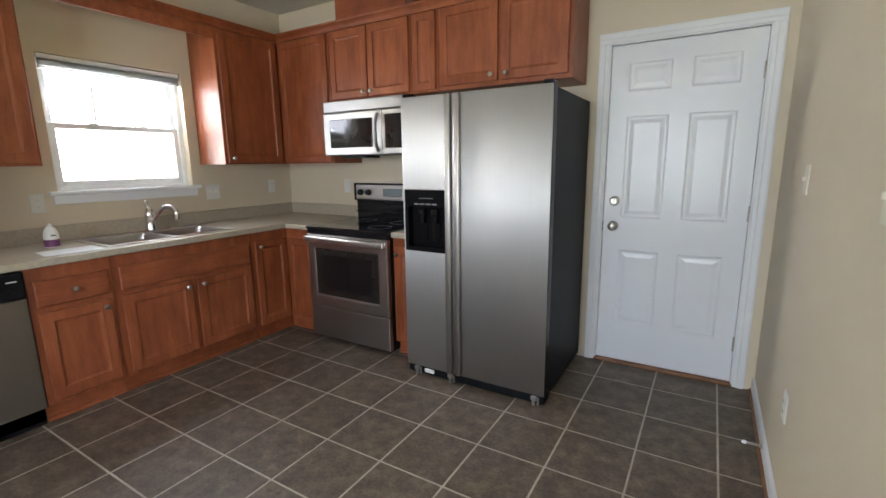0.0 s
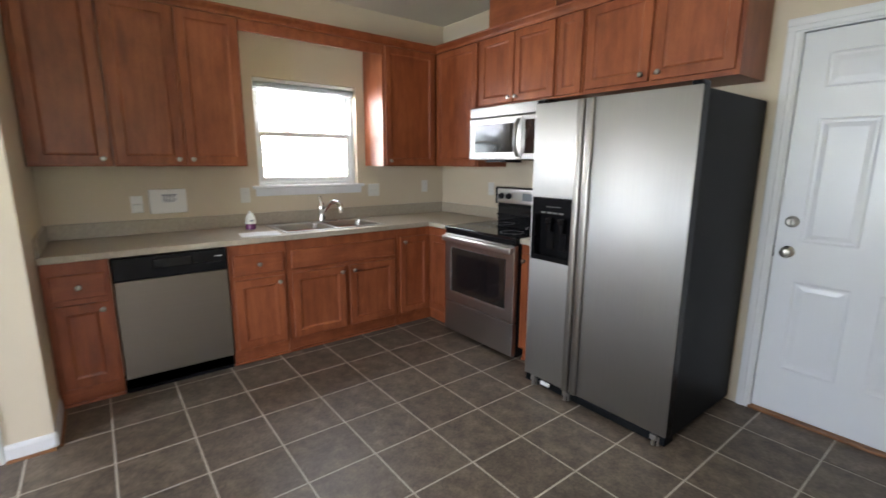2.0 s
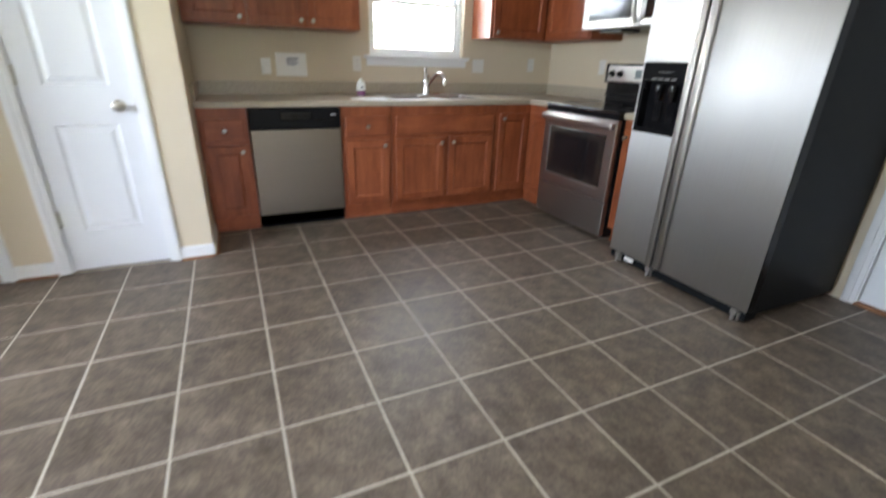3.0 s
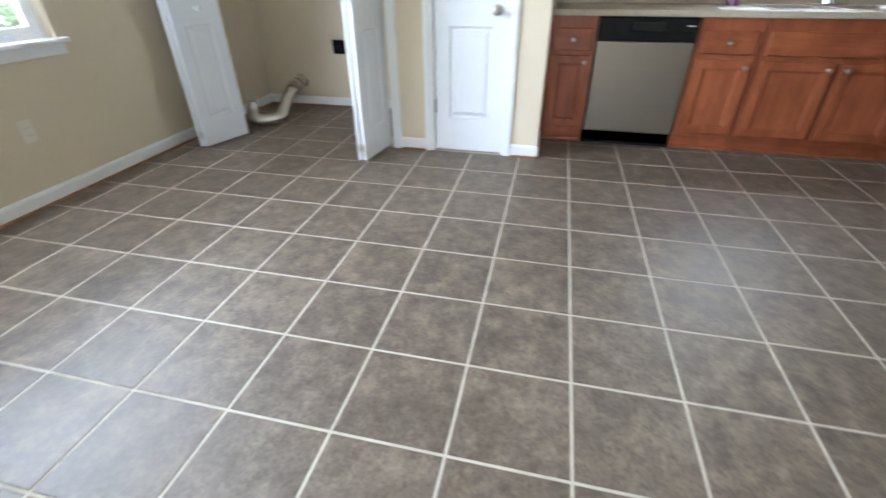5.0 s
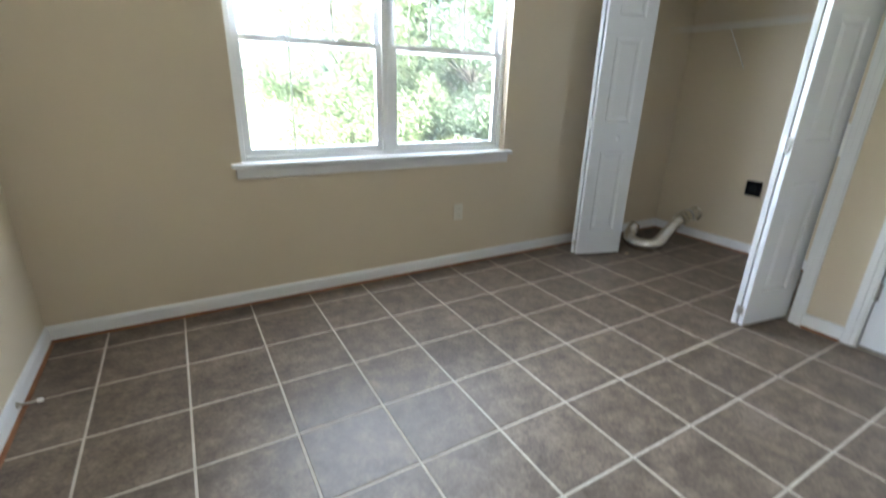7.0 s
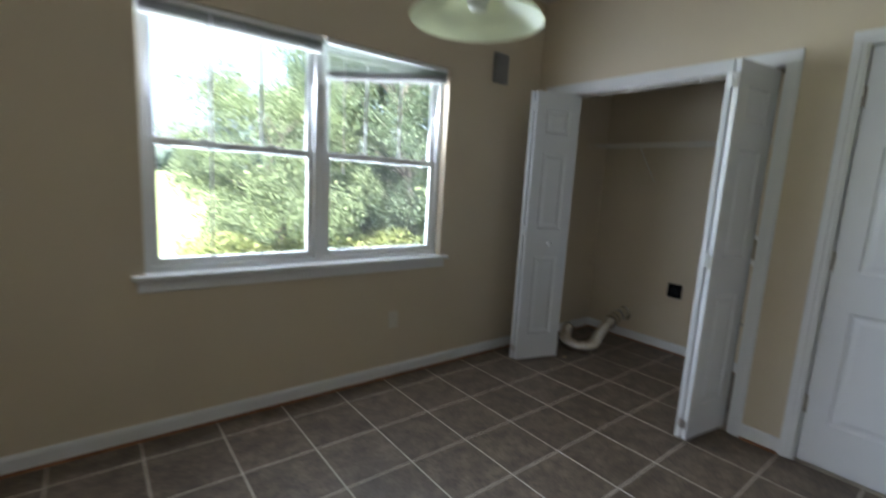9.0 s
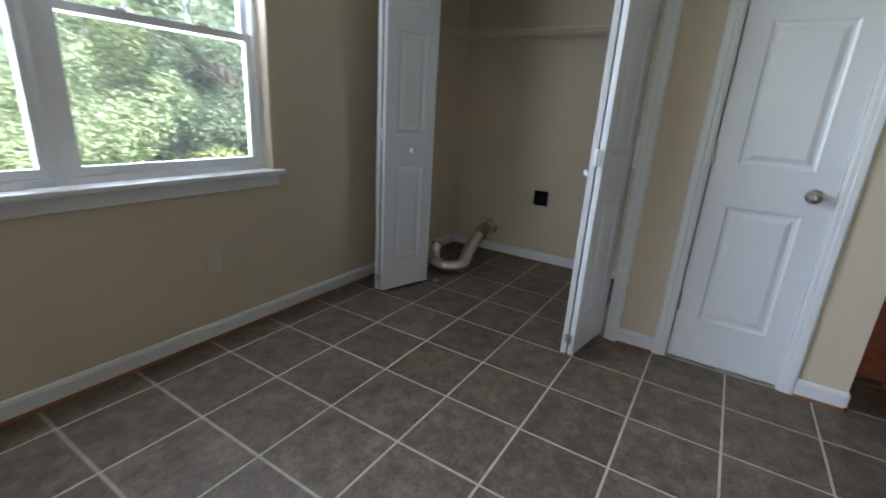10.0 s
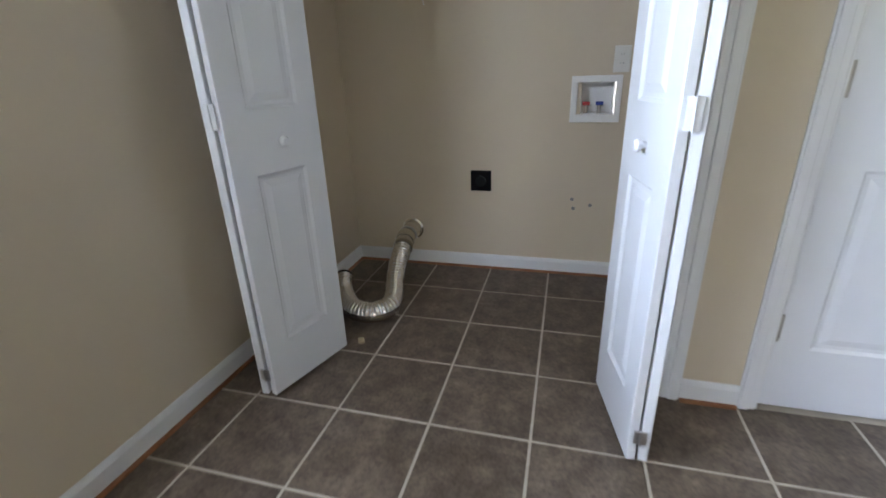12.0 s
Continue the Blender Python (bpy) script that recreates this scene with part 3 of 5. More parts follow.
# ---- windows ----
def window(name, m, w, h, units, label, blinds):
    """A double-hung window set. Local: x along the wall, y out of the room, z up from the opening's sill."""
    win = thing(name, m, label, "window", kind="structure")
    D0, D1 = 0.055, 0.125          # frame's depth in the wall
    uw = w / units
    for u in range(units):
        a, b = u * uw, (u + 1) * uw
        f = 0.032
        fr = bmesh.new()
        for e in ((a, a + f, 0, h), (b - f, b, 0, h), (a + f, b - f, 0, f), (a + f, b - f, h - f, h)):
            box(e[0], e[1], D0, D1, e[2], e[3], 0.003, fr)
        part("window_frame", fr, VINYL, win)
        mid = h * 0.497
        for nm, z0, z1, y0 in (("lower_sash", f, mid + 0.018, D0 + 0.012), ("upper_sash", mid - 0.018, h - f, D0 + 0.040)):
            s = 0.034
            bm = bmesh.new()
            x0, x1 = a + f, b - f
            for e in ((x0, x0 + s, z0, z1), (x1 - s, x1, z0, z1), (x0 + s, x1 - s, z0, z0 + s), (x0 + s, x1 - s, z1 - s, z1)):
                box(e[0], e[1], y0, y0 + 0.026, e[2], e[3], 0.003, bm)
            sash = part(nm, bm, VINYL, win)
            part("pane", box(x0 + s - 0.004, x1 - s + 0.004, y0 + 0.011, y0 + 0.015, z0 + s - 0.004, z1 - s + 0.004), GLASS, sash)
            if nm == "upper_sash":
                for k in (1, 2):
                    x = x0 + s + (x1 - x0 - 2 * s) * k / 3
                    part("muntin", box(x - 0.007, x + 0.007, y0 + 0.004, y0 + 0.010, z0 + s, z1 - s), VINYL, sash)
            else:
                for k in (0.3, 0.7):
                    x = x0 + (x1 - x0) * k
                    part("sash_lock", box(x - 0.022, x + 0.022, y0 - 0.004, y0 + 0.014, z1, z1 + 0.010, 0.002), VINYL, sash)
        # raised blind
        tilt = blinds[u]
        bl = part("blind_headrail", box(a + 0.012, b - 0.012, 0.008, 0.038, h - 0.030, h - 0.004, 0.002), VINYL, win)
        loose = 9 if tilt else 3
        n = loose + 12
        for k in range(n):
            drop = tilt * min(1.0, (k + 1) / (loose + 1))
            z = h - 0.034 - 0.0016 * min(k, loose) - 0.0030 * max(0, k - loose)
            lean = 0.004 * math.sin(k * 2.3) if k < loose else 0.0
            bm = box(a + 0.014, b - 0.014, 0.006, 0.034, -0.0006, 0.0006)
            for v in bm.verts:
                v.co.z += z - drop * ((b - v.co.x) / uw) + (lean if v.co.y > 0.02 else 0.0)
            part("slat", bm, LOOSE if k < loose else BLIND_BACKLIT, bl)
        bm = box(a + 0.014, b - 0.014, 0.007, 0.033, -0.010, 0.0)
        for v in bm.verts:
            v.co.z += h - 0.036 - 0.0016 * loose - 0.0030 * 12 - tilt * ((b - v.co.x) / uw)
        part("bottom_rail", bm, BLIND_BACKLIT, bl)
        if units == 2:
            # tilt wand on one blind, knotted lift cord on the other
            if tilt:
                pts = [(a + 0.115 + 0.006 * math.sin(2.1 * k), 0.004, h - 0.03 - 0.055 * k) for k in range(13)]
                part("lift_cord", tube(pts, 0.0022, 6), PLASTIC, bl, "white lift cord", True)
                part("cord_tassel", lathe([(0, 0), (0.007, 0.002), (0.004, 0.03), (0, 0.031)], 10), PLASTIC, bl, "", True, pose(pts[-1][0], 0.004, pts[-1][2] - 0.03))
            else:
                part("tilt_wand", tube([(a + 0.345 * uw, 0.003, h - 0.03), (a + 0.330 * uw, 0.000, 0.06)], 0.0042, 8), VINYL, bl, "clear plastic tilt wand", True)
    # drywall returns are the wall's own; stool and apron
    part("window_sill", box(-0.052, w + 0.052, -0.040, D0, -0.020, 0.0045, 0.006), WHITE, win)
    part("apron", box(-0.030, w + 0.030, -0.014, 0.0, -0.078, -0.0205, 0.004), WHITE, win)
    return win


# dining window: local x runs towards -x of the room, so that local y points out (-y)
window("window_1", pose(DW[1], S, DW[2], 0, 0, 180), DW[1] - DW[0], DW[3] - DW[2], 2, "white vinyl twin double-hung window with raised mini blinds, one crooked", (0.0, 0.125))
window("window_2", pose(W, SW[0], SW[2], 0, 0, 90), SW[1] - SW[0], SW[3] - SW[2], 1, "white vinyl double-hung window above the sink, blind raised", (0.0,))


# unseen window of the added next room, behind its daylight lamp
window("window_unseen_hall", pose(HX, HW[1], HW[2], 0, 0, -90), HW[1] - HW[0], HW[3] - HW[2], 2, "white vinyl twin double-hung window with raised mini blinds", (0.0, 0.0))


# ---- cabinets ----
def knob(parent, x, z, mat=NICKEL):
    part("handle", lathe(KNOB, 16, "-y"), mat, parent, "satin nickel knob", True, pose(x, 0, z))


def door_on(cab, x0, x1, z0, z1, kx=None, kz=None, name="door", y=-0.019, frame=0.052):
    w, h = x1 - x0, z1 - z0
    d = part(name, panelled(w, h, 0.019, [(frame, w - frame, frame, h - frame)], CABPROF, 0.003), WOOD, cab, at=pose(x0, y, z0))
    if kx is not None:
        knob(d, kx - x0, kz - z0)
    return d


def drawer_on(cab, x0, x1, z0, z1, handle=True):
    w, h = x1 - x0, z1 - z0
    bm = panelled(w, h, 0.019, [], [], 0.006)
    d = part("drawer_front", bm, WOODH, cab, at=pose(x0, -0.019, z0))
    if handle:
        knob(d, w / 2, h / 2)


BASE_H, CT, DEPTH = 0.845, 0.885, 0.61


def base_cab(m, w, label, group, doors, drawer=None, depth=DEPTH, kind_name="base_cabinet"):
    """Local: x along the run, front at y=0, depth towards +y."""
    c = thing(kind_name, m, label, "cabinet", group)
    part("body", box(0.001, w - 0.001, 0, depth - 0.004, 0.10, BASE_H), WOOD, c)
    part("toe_kick", box(0.001, w - 0.001, 0.045, 0.060, 0.0, 0.10), WOODH, c)
    part("toe_moulding", box(0.001, w - 0.001, 0.030, 0.045, 0.0, 0.018, 0.004), WOODH, c)
    for dd in doors:
        door_on(c, *dd)
    if drawer:
        drawer_on(c, *drawer)
    return c


RUN = "kitchen base cabinets"


def on_run(y):
    return pose(W + DEPTH, y, 0, 0, 0, 90)


base_cab(on_run(PY + 0.004), 0.300, "cherry-stained base cabinet with drawer beside the pantry wall", RUN, [(0.03, 0.275, 0.125, 0.605, 0.245, 0.565)], (0.03, 0.275, 0.635, 0.775))
base_cab(on_run(0.697), 0.378, "cherry-stained base cabinet with drawer beside the dishwasher", RUN, [(0.028, 0.352, 0.125, 0.605, 0.318, 0.565)], (0.028, 0.352, 0.635, 0.775))
c = base_cab(on_run(1.076), 0.914, "cherry-stained double-door sink base cabinet", RUN, [(0.032, 0.438, 0.125, 0.605, 0.405, 0.565), (0.476, 0.882, 0.125, 0.605, 0.509, 0.565)], (0.032, 0.882, 0.635, 0.775, False))
# corner cabinet with a two-wing front
c = thing("corner_cabinet", pose(0, 0, 0), "cherry-stained inside-corner base cabinet with two door wings", "cabinet", RUN)
cf, cn = W + DEPTH, N - DEPTH
bm = cells([W + 0.004, cf, -1.838], [1.992, cn, N - 0.004], lambda u, v: not (u > cf and v < cn), lambda u, v, t: (u, v, t), 0.10, BASE_H)
part("body", bm, WOOD, c)
part("toe_kick", cells([W + 0.004, cf - 0.045, -1.838], [1.992, cn + 0.045, N - 0.004], lambda u, v: not (u > cf - 0.045 and v < cn + 0.045), lambda u, v, t: (u, v, t), 0.0, 0.10), WOODH, c)
dw = part("door", panelled(cn - 1.992 - 0.045, 0.65, 0.019, [(0.048, cn - 2.037 - 0.048, 0.052, 0.598)], CABPROF, 0.003), WOOD, c, at=pose(cf + 0.019, 2.014, 0.125, 0, 0, 90))
knob(dw, 0.035, 0.61)
ww = -1.838 - cf - 0.045
part("door", panelled(ww, 0.65, 0.019, [(0.048, ww - 0.048, 0.052, 0.598)], CABPROF, 0.003), WOOD, c, at=pose(cf + 0.022, cn - 0.019, 0.125))
base_cab(pose(-1.070, cn, 0), 0.226, "narrow cherry-stained base cabinet between range and refrigerator", RUN, [(0.02, 0.206, 0.125, 0.785, 0.045, 0.735)])

# worktop
SK = (1.10, 1.91, W + 0.085, W + 0.555)     # sink cut-out: y0, y1, x0, x1
front = W + DEPTH + 0.025
bm = cells([W + 0.001, SK[2] + 0.02, SK[3] - 0.02, front, -1.838], [PY + 0.001, SK[0] + 0.02, SK[1] - 0.02, N - DEPTH - 0.025, N - 0.001],
           lambda u, v: not (SK[2] + 0.02 < u < SK[3] - 0.02 and SK[0] + 0.02 < v < SK[1] - 0.02) and not (u > front and v < N - DEPTH - 0.025),
           lambda u, v, t: (u, v, t), CT - 0.039, CT, 0.006)
ct = thing("worktop", pose(0, 0, 0), "beige laminate L-shaped worktop with low backsplash", "worktop")
part("slab", bm, LAMINATE, ct)
part("backsplash", box(W + 0.001, W + 0.020, PY + 0.001, N - 0.021, CT + 0.0005, CT + 0.098, 0.003), LAMINATE, ct)
part("backsplash", box(W + 0.001, -1.838, N - 0.020, N - 0.001, CT + 0.0005, CT + 0.098, 0.003), LAMINATE, ct)
part("side_splash", box(W + 0.021, front - 0.03, PY + 0.001, PY + 0.020, CT + 0.0005, CT + 0.098, 0.003), LAMINATE, ct)
ct2 = thing("worktop", pose(0, 0, 0), "short beige laminate worktop between range and refrigerator", "worktop")
part("slab", box(-1.070, -0.845, N - DEPTH - 0.025, N - 0.001, CT - 0.039, CT, 0.006), LAMINATE, ct2)
part("backsplash", box(-1.070, -0.845, N - 0.020, N - 0.001, CT + 0.0005, CT + 0.098, 0.003), LAMINATE, ct2)

UPD, UB, UT = 0.33, 1.35, 2.335
UG = "kitchen wall cabinets"


def wall_cab(m, w, z0, label, doors, z1=UT, depth=UPD, frame=0.052):
    c = thing("wall_cabinet", m, label, "cabinet", UG)
    part("body", box(0.001, w - 0.001, 0, depth - 0.003, z0, z1), WOOD, c)
    for dd in doors:
        door_on(c, *dd, frame=frame)
    return c


def up_run(y):
    return pose(W + UPD, y, 0, 0, 0, 90)


wall_cab(up_run(PY + 0.004), 0.392, UB, "single-door cherry-stained wall cabinet beside the pantry wall", [(0.030, 0.378, UB + 0.012, UT - 0.02, 0.345, UB + 0.045)])
wall_cab(up_run(0.178), 0.764, UB, "double-door cherry-stained wall cabinet beside the sink window", [(0.014, 0.374, UB + 0.012, UT - 0.02, 0.342, UB + 0.045), (0.390, 0.750, UB + 0.012, UT - 0.02, 0.422, UB + 0.045)])
wall_cab(up_run(2.04), N - 0.335 - 2.04, UB, "single-door cherry-stained wall cabinet in the corner", [(0.022, 0.530, UB + 0.012, UT - 0.02, 0.055, UB + 0.045)])
wall_cab(pose(W + 0.003, N - UPD, 0), -1.838 - W - 0.003, UB, "large single-door cherry-stained wall cabinet beside the microwave", [(0.355, 0.888, UB + 0.012, UT - 0.02)])
wall_cab(pose(-1.836, N - UPD, 0), 0.762, 1.812, "double-door cherry-stained cabinet above the microwave", [(0.016, 0.376, 1.826, UT - 0.02, 0.345, 1.862), (0.386, 0.746, 1.826, UT - 0.02, 0.417, 1.862)])
wall_cab(pose(-1.073, N - UPD, 0), 0.212, 1.812, "narrow cherry-stained filler cabinet", [(0.014, 0.198, 1.826, UT - 0.02)], frame=0.045)
wall_cab(pose(-0.860, N - UPD, 0), 0.890, 1.812, "double-door cherry-stained cabinet above the refrigerator", [(0.022, 0.432, 1.838, UT - 0.02, 0.395, 1.874), (0.458, 0.868, 1.838, UT - 0.02, 0.495, 1.874)])
val = solo("valance", box(W + UPD - 0.020, W + UPD, 0.943, 2.039, 2.245, UT, 0.003), WOODH, "cherry-stained valance board above the sink window", "valance")


def crown(name, pts, out, label):
    """Stepped crown moulding along plan points, offset outwards by 'out' steps."""
    prof = [(-0.012, UT - 0.014), (0.010, UT - 0.014), (0.012, UT - 0.002), (0.018, UT + 0.010), (0.030, UT + 0.022), (0.040, UT + 0.030), (0.044, UT + 0.042), (-0.012, UT + 0.042)]
    bm = bmesh.new()
    rings = [[bm.verts.new((p[0] + o[0] * a, p[1] + o[1] * a, z)) for a, z in prof] for p, o in zip(pts, out)]
    for A, B in zip(rings, rings[1:]):
        for k in range(len(prof)):
            k2 = (k + 1) % len(prof)
            bm.faces.new([A[k], A[k2], B[k2], B[k]])
    bm.faces.new(rings[0])
    bm.faces.new(rings[-1])
    return solo(name, bm, WOODH, label, "moulding")


fx, fy = W + UPD + 0.004, N - UPD - 0.004
crown("crown_moulding", [(fx, PY + 0.002), (fx, fy), (0.034, fy), (0.034, N - 0.002)], [(1, 0), (1, -1), (1, -1), (1, 0)], "cherry-stained crown moulding along the wall cabinets")
solo("vent_chase", box(-1.77, -1.13, N - UPD + 0.02, N - 0.002, UT + 0.044, CEIL - 0.002, 0.002), WOODH, "cherry-stained boxed vent chase above the wall cabinets", "vent chase")

# ---- appliances ----
# refrigerator, local origin at its front left foot, front towards -y
fr = thing("refrigerator", pose(-0.842, 2.135, 0), "stainless side-by-side refrigerator with black sides and ice dispenser", "refrigerator")
fw, fh = 0.912, 1.720
part("body", box(0.004, fw - 0.004, 0.062, 0.765, 0.035, fh - 0.012, 0.006), BLACKM, fr, "black textured steel cabinet")
SPL = 0.352
for nm, x0, x1 in (("freezer_door", 0.0, SPL), ("fridge_door", SPL + 0.006, fw)):
    if nm == "freezer_door":
        dx0, dx1, dz0, dz1 = 0.014, SPL - 0.036, 0.815, 1.185
        bm = cells([x0, dx0, dx1, x1], [0.062, dz0, dz1, fh - 0.004], lambda u, v: not (dx0 < u < dx1 and dz0 < v < dz1), lambda u, v, t: (u, t, v), 0.0, 0.055, 0.004)
    else:
        bm = box(x0, x1, 0.0, 0.055, 0.062, fh - 0.004, 0.005)
    dr = part(nm, bm, STEELH, fr, "brushed stainless door", True)
    hx = x1 - 0.026 if nm == "freezer_door" else x0 + 0.026
    bm = box(hx - 0.020, hx + 0.020, -0.030, -0.004, 0.070, fh - 0.006, 0.010, seg=3)
    box(hx - 0.012, hx + 0.012, -0.006, 0.002, 0.072, fh - 0.008, 0, bm)
    part("handle", bm, STEELD, dr, "full-height bar handle", True)
    ex = x0 if nm == "freezer_door" else x1
    part("edge_trim", box(ex - 0.003, ex + 0.003, 0.006, 0.058, 0.064, fh - 0.006, 0.001), BLACK, dr)
    part("gasket", box(x0 + 0.008, x1 - 0.008, 0.0555, 0.0615, 0.070, fh - 0.012), RUBBER, dr)
# ice and water dispenser
dp = part("dispenser", box(dx0, dx1, -0.006, 0.010, 1.085, dz1, 0.004), BLACK, fr, "black ice and water dispenser panel")
bm = bmesh.new()
for e in ((dx0, dx0 + 0.022, -0.006, 0.052, dz0, 1.0845), (dx1 - 0.022, dx1, -0.006, 0.052, dz0, 1.0845), (dx0 + 0.022, dx1 - 0.022, 0.046, 0.052, dz0, 1.0845), (dx0 + 0.022, dx1 - 0.022, -0.006, 0.046, dz0, dz0 + 0.030)):
    box(*e, 0.002, bm)
part("recess", bm, BLACK, dp)
for k in range(4):
    part("button", box(dx0 + 0.07 + 0.042 * k, dx0 + 0.102 + 0.042 * k, -0.009, -0.005, 1.098, 1.106, 0.001), GREYPL, dp, "pale dispenser button")
part("label_bar", box(dx0 + 0.105, dx0 + 0.205, -0.0075, -0.0055, 1.135, 1.138), GREYPL, dp)
for k in (0, 1):
    bm = lathe([(0.014, 0.0), (0.020, 0.05), (0.026, 0.055), (0.026, 0.085), (0, 0.09)], 16)
    part("spout", bm, BLACKG, dp, "", True, pose(dx0 + 0.11 + 0.09 * k, 0.02, 0.985))
    part("paddle", box(dx0 + 0.085 + 0.09 * k, dx0 + 0.135 + 0.09 * k, 0.032, 0.040, 0.88, 0.985, 0.003), BLACKG, dp)
part("hinge_cover", box(fw - 0.055, fw - 0.006, 0.010, 0.085, fh - 0.003, fh + 0.016, 0.005), BLACK, fr, "black top hinge cover")
part("hinge_cover", box(0.006, 0.055, 0.010, 0.085, fh - 0.003, fh + 0.016, 0.005), BLACK, fr, "black top hinge cover")
part("toe_grille", box(0.004, fw - 0.004, 0.012, 0.10, 0.010, 0.0595, 0.004), BLACKM, fr, "black toe area without its grille")
for x in (0.055, 0.30, fw - 0.075):
    bm = box(x, x + 0.034, -0.004, 0.05, 0.030, 0.056, 0.003)
    tube([(x + 0.017, 0.004, 0.0), (x + 0.017, 0.004, 0.03)], 0.010, 12, bm)
    box(x + 0.036, x + 0.046, 0.0, 0.04, 0.004, 0.05, 0.002, bm)
    part("levelling_foot", bm, STEEL, fr, "exposed metal levelling bracket")
part("wire_clip", box(0.13, 0.20, -0.002, 0.011, 0.026, 0.052, 0.005), PLASTIC, fr, "white plastic clip under the door")

# range
sx, sy = -1.834, 2.262
st = thing("range", pose(sx, sy, 0), "stainless electric range with black glass cooktop", "range")
rw = 0.760
part("body", box(0.003, rw - 0.003, 0.035, 0.640, 0.025, 0.868, 0.003), BLACKM, st, "black side panels")
part("cooktop", box(-0.004, rw + 0.004, -0.012, 0.605, 0.868, 0.890, 0.005), BLACKG, st, "black glass ceramic cooktop")
for bx, by, br in ((0.20, 0.16, 0.10), (0.57, 0.16, 0.085), (0.20, 0.45, 0.085), (0.57, 0.45, 0.10)):
    part("burner_ring", lathe([(br - 0.003, 0), (br, 0), (br, 0.0006), (br - 0.003, 0.0006)], 40), GREYPL, st, "faint printed burner ring", at=pose(bx, by, 0.8901))
od = part("oven_door", panelled(rw - 0.004, 0.545, 0.045, [(0.068, rw - 0.072, 0.075, 0.455)], [(0, 0), (0.012, 0.004), (0.014, 0.006)], 0.006), STEELO, st, "dark stainless oven door", at=pose(0.002, -0.010, 0.285))
part("oven_window", box(0.080, rw - 0.084, 0.0015, 0.008, 0.087, 0.443, 0.003), DARKGLASS, od, "dark oven window")
part("window_inner", box(0.140, rw - 0.144, -0.0005, 0.0012, 0.135, 0.395), BLACKG, od)
bm = box(0.004, rw - 0.008, -0.040, -0.018, 0.490, 0.536, 0.010, seg=3)
for x in (0.012, rw - 0.046):
    box(x, x + 0.030, -0.022, 0.002, 0.495, 0.532, 0.004, bm)
part("handle", bm, STEEL, od, "wide stainless oven handle", True)
part("trim_gap", box(0.004, rw - 0.004, -0.004, 0.03, 0.834, 0.868, 0.002), BLACK, st, "black vent strip")
dd = part("storage_drawer", box(0.002, rw - 0.002, -0.006, 0.034, 0.035, 0.278, 0.006), STEELO, st, "dark stainless storage drawer")
bg = part("backguard", box(0.0, rw, 0.575, 0.640, 0.890, 1.060, 0.004), BLACKG, st, "black glossy backguard")
part("control_panel", box(0.004, rw - 0.004, 0.555, 0.600, 1.045, 1.170, 0.010, seg=3), STEEL, bg, "stainless control panel")
part("top_cap", box(0.0, rw, 0.548, 0.604, 1.1705, 1.182, 0.003), BLACK, bg, "black top cap")
part("end_cap", box(-0.005, 0.003, 0.546, 0.606, 1.040, 1.182, 0.003), BLACK, bg, "black end cap")
part("end_cap", box(rw - 0.003, rw + 0.005, 0.546, 0.606, 1.040, 1.182, 0.003), BLACK, bg, "black end cap")
part("ledge", box(0.0, rw, 0.560, 0.5745, 0.940, 0.952, 0.002), BLACK, bg)
part("clock_display", box(0.30, 0.49, 0.5515, 0.556, 1.078, 1.140, 0.004), DISPLAY, bg, "dark clock display")
for x in (0.065, 0.150, 0.600, 0.690):
    bm = lathe([(0, 0), (0.026, 0), (0.026, 0.006), (0.020, 0.008), (0.019, 0.026), (0.014, 0.029), (0, 0.029)], 20, "-y")
    box(-0.003, 0.003, -0.034, -0.027, -0.018, 0.018, 0.001, bm)
    part("control_knob", bm, BLACK, bg, "black control knob", True, pose(x, 0.5545, 1.107))

# over-the-range microwave
mw = thing("microwave", pose(-1.836, 2.505, 1.400), "stainless over-the-range microwave with dark glass door", "microwave")
mh = 0.402
part("body", box(0.002, 0.758, 0.030, 0.420, 0.004, mh - 0.002, 0.003), BLACK, mw)
vg = part("vent_grille", box(0, 0.760, -0.002, 0.034, mh - 0.080, mh, 0.006), STEELM, mw, "curved stainless vent strip")
part("slot", box(0.02, 0.74, -0.0035, -0.001, mh - 0.083, mh - 0.0805), BLACK, vg)
md = part("door", box(0, 0.560, -0.008, 0.030, 0.006, mh - 0.085, 0.006), STEELM, mw, "stainless door with dark window")
part("door_glass", box(0.065, 0.480, -0.0105, -0.004, 0.060, mh - 0.135, 0.004), DARKGLASS, md, "dark reflective window")
part("handle", tube(smooth_path([(0.525, -0.010, 0.030), (0.535, -0.045, 0.080), (0.538, -0.056, 0.155), (0.535, -0.045, 0.235), (0.525, -0.010, 0.290)], 6), 0.013, 12), STEELM, md, "bowed stainless handle", True)
cpn = part("control_panel", box(0.564, 0.760, -0.008, 0.030, 0.006, mh - 0.085, 0.006), STEELM, mw, "control panel")
part("keypad", box(0.592, 0.742, -0.0105, -0.006, 0.050, mh - 0.120, 0.003), DARKGLASS, cpn, "black keypad")
part("grease_filter", box(0.12, 0.34, 0.06, 0.24, -0.014, 0.004, 0.003), BLACK, mw, "black underside light cover")

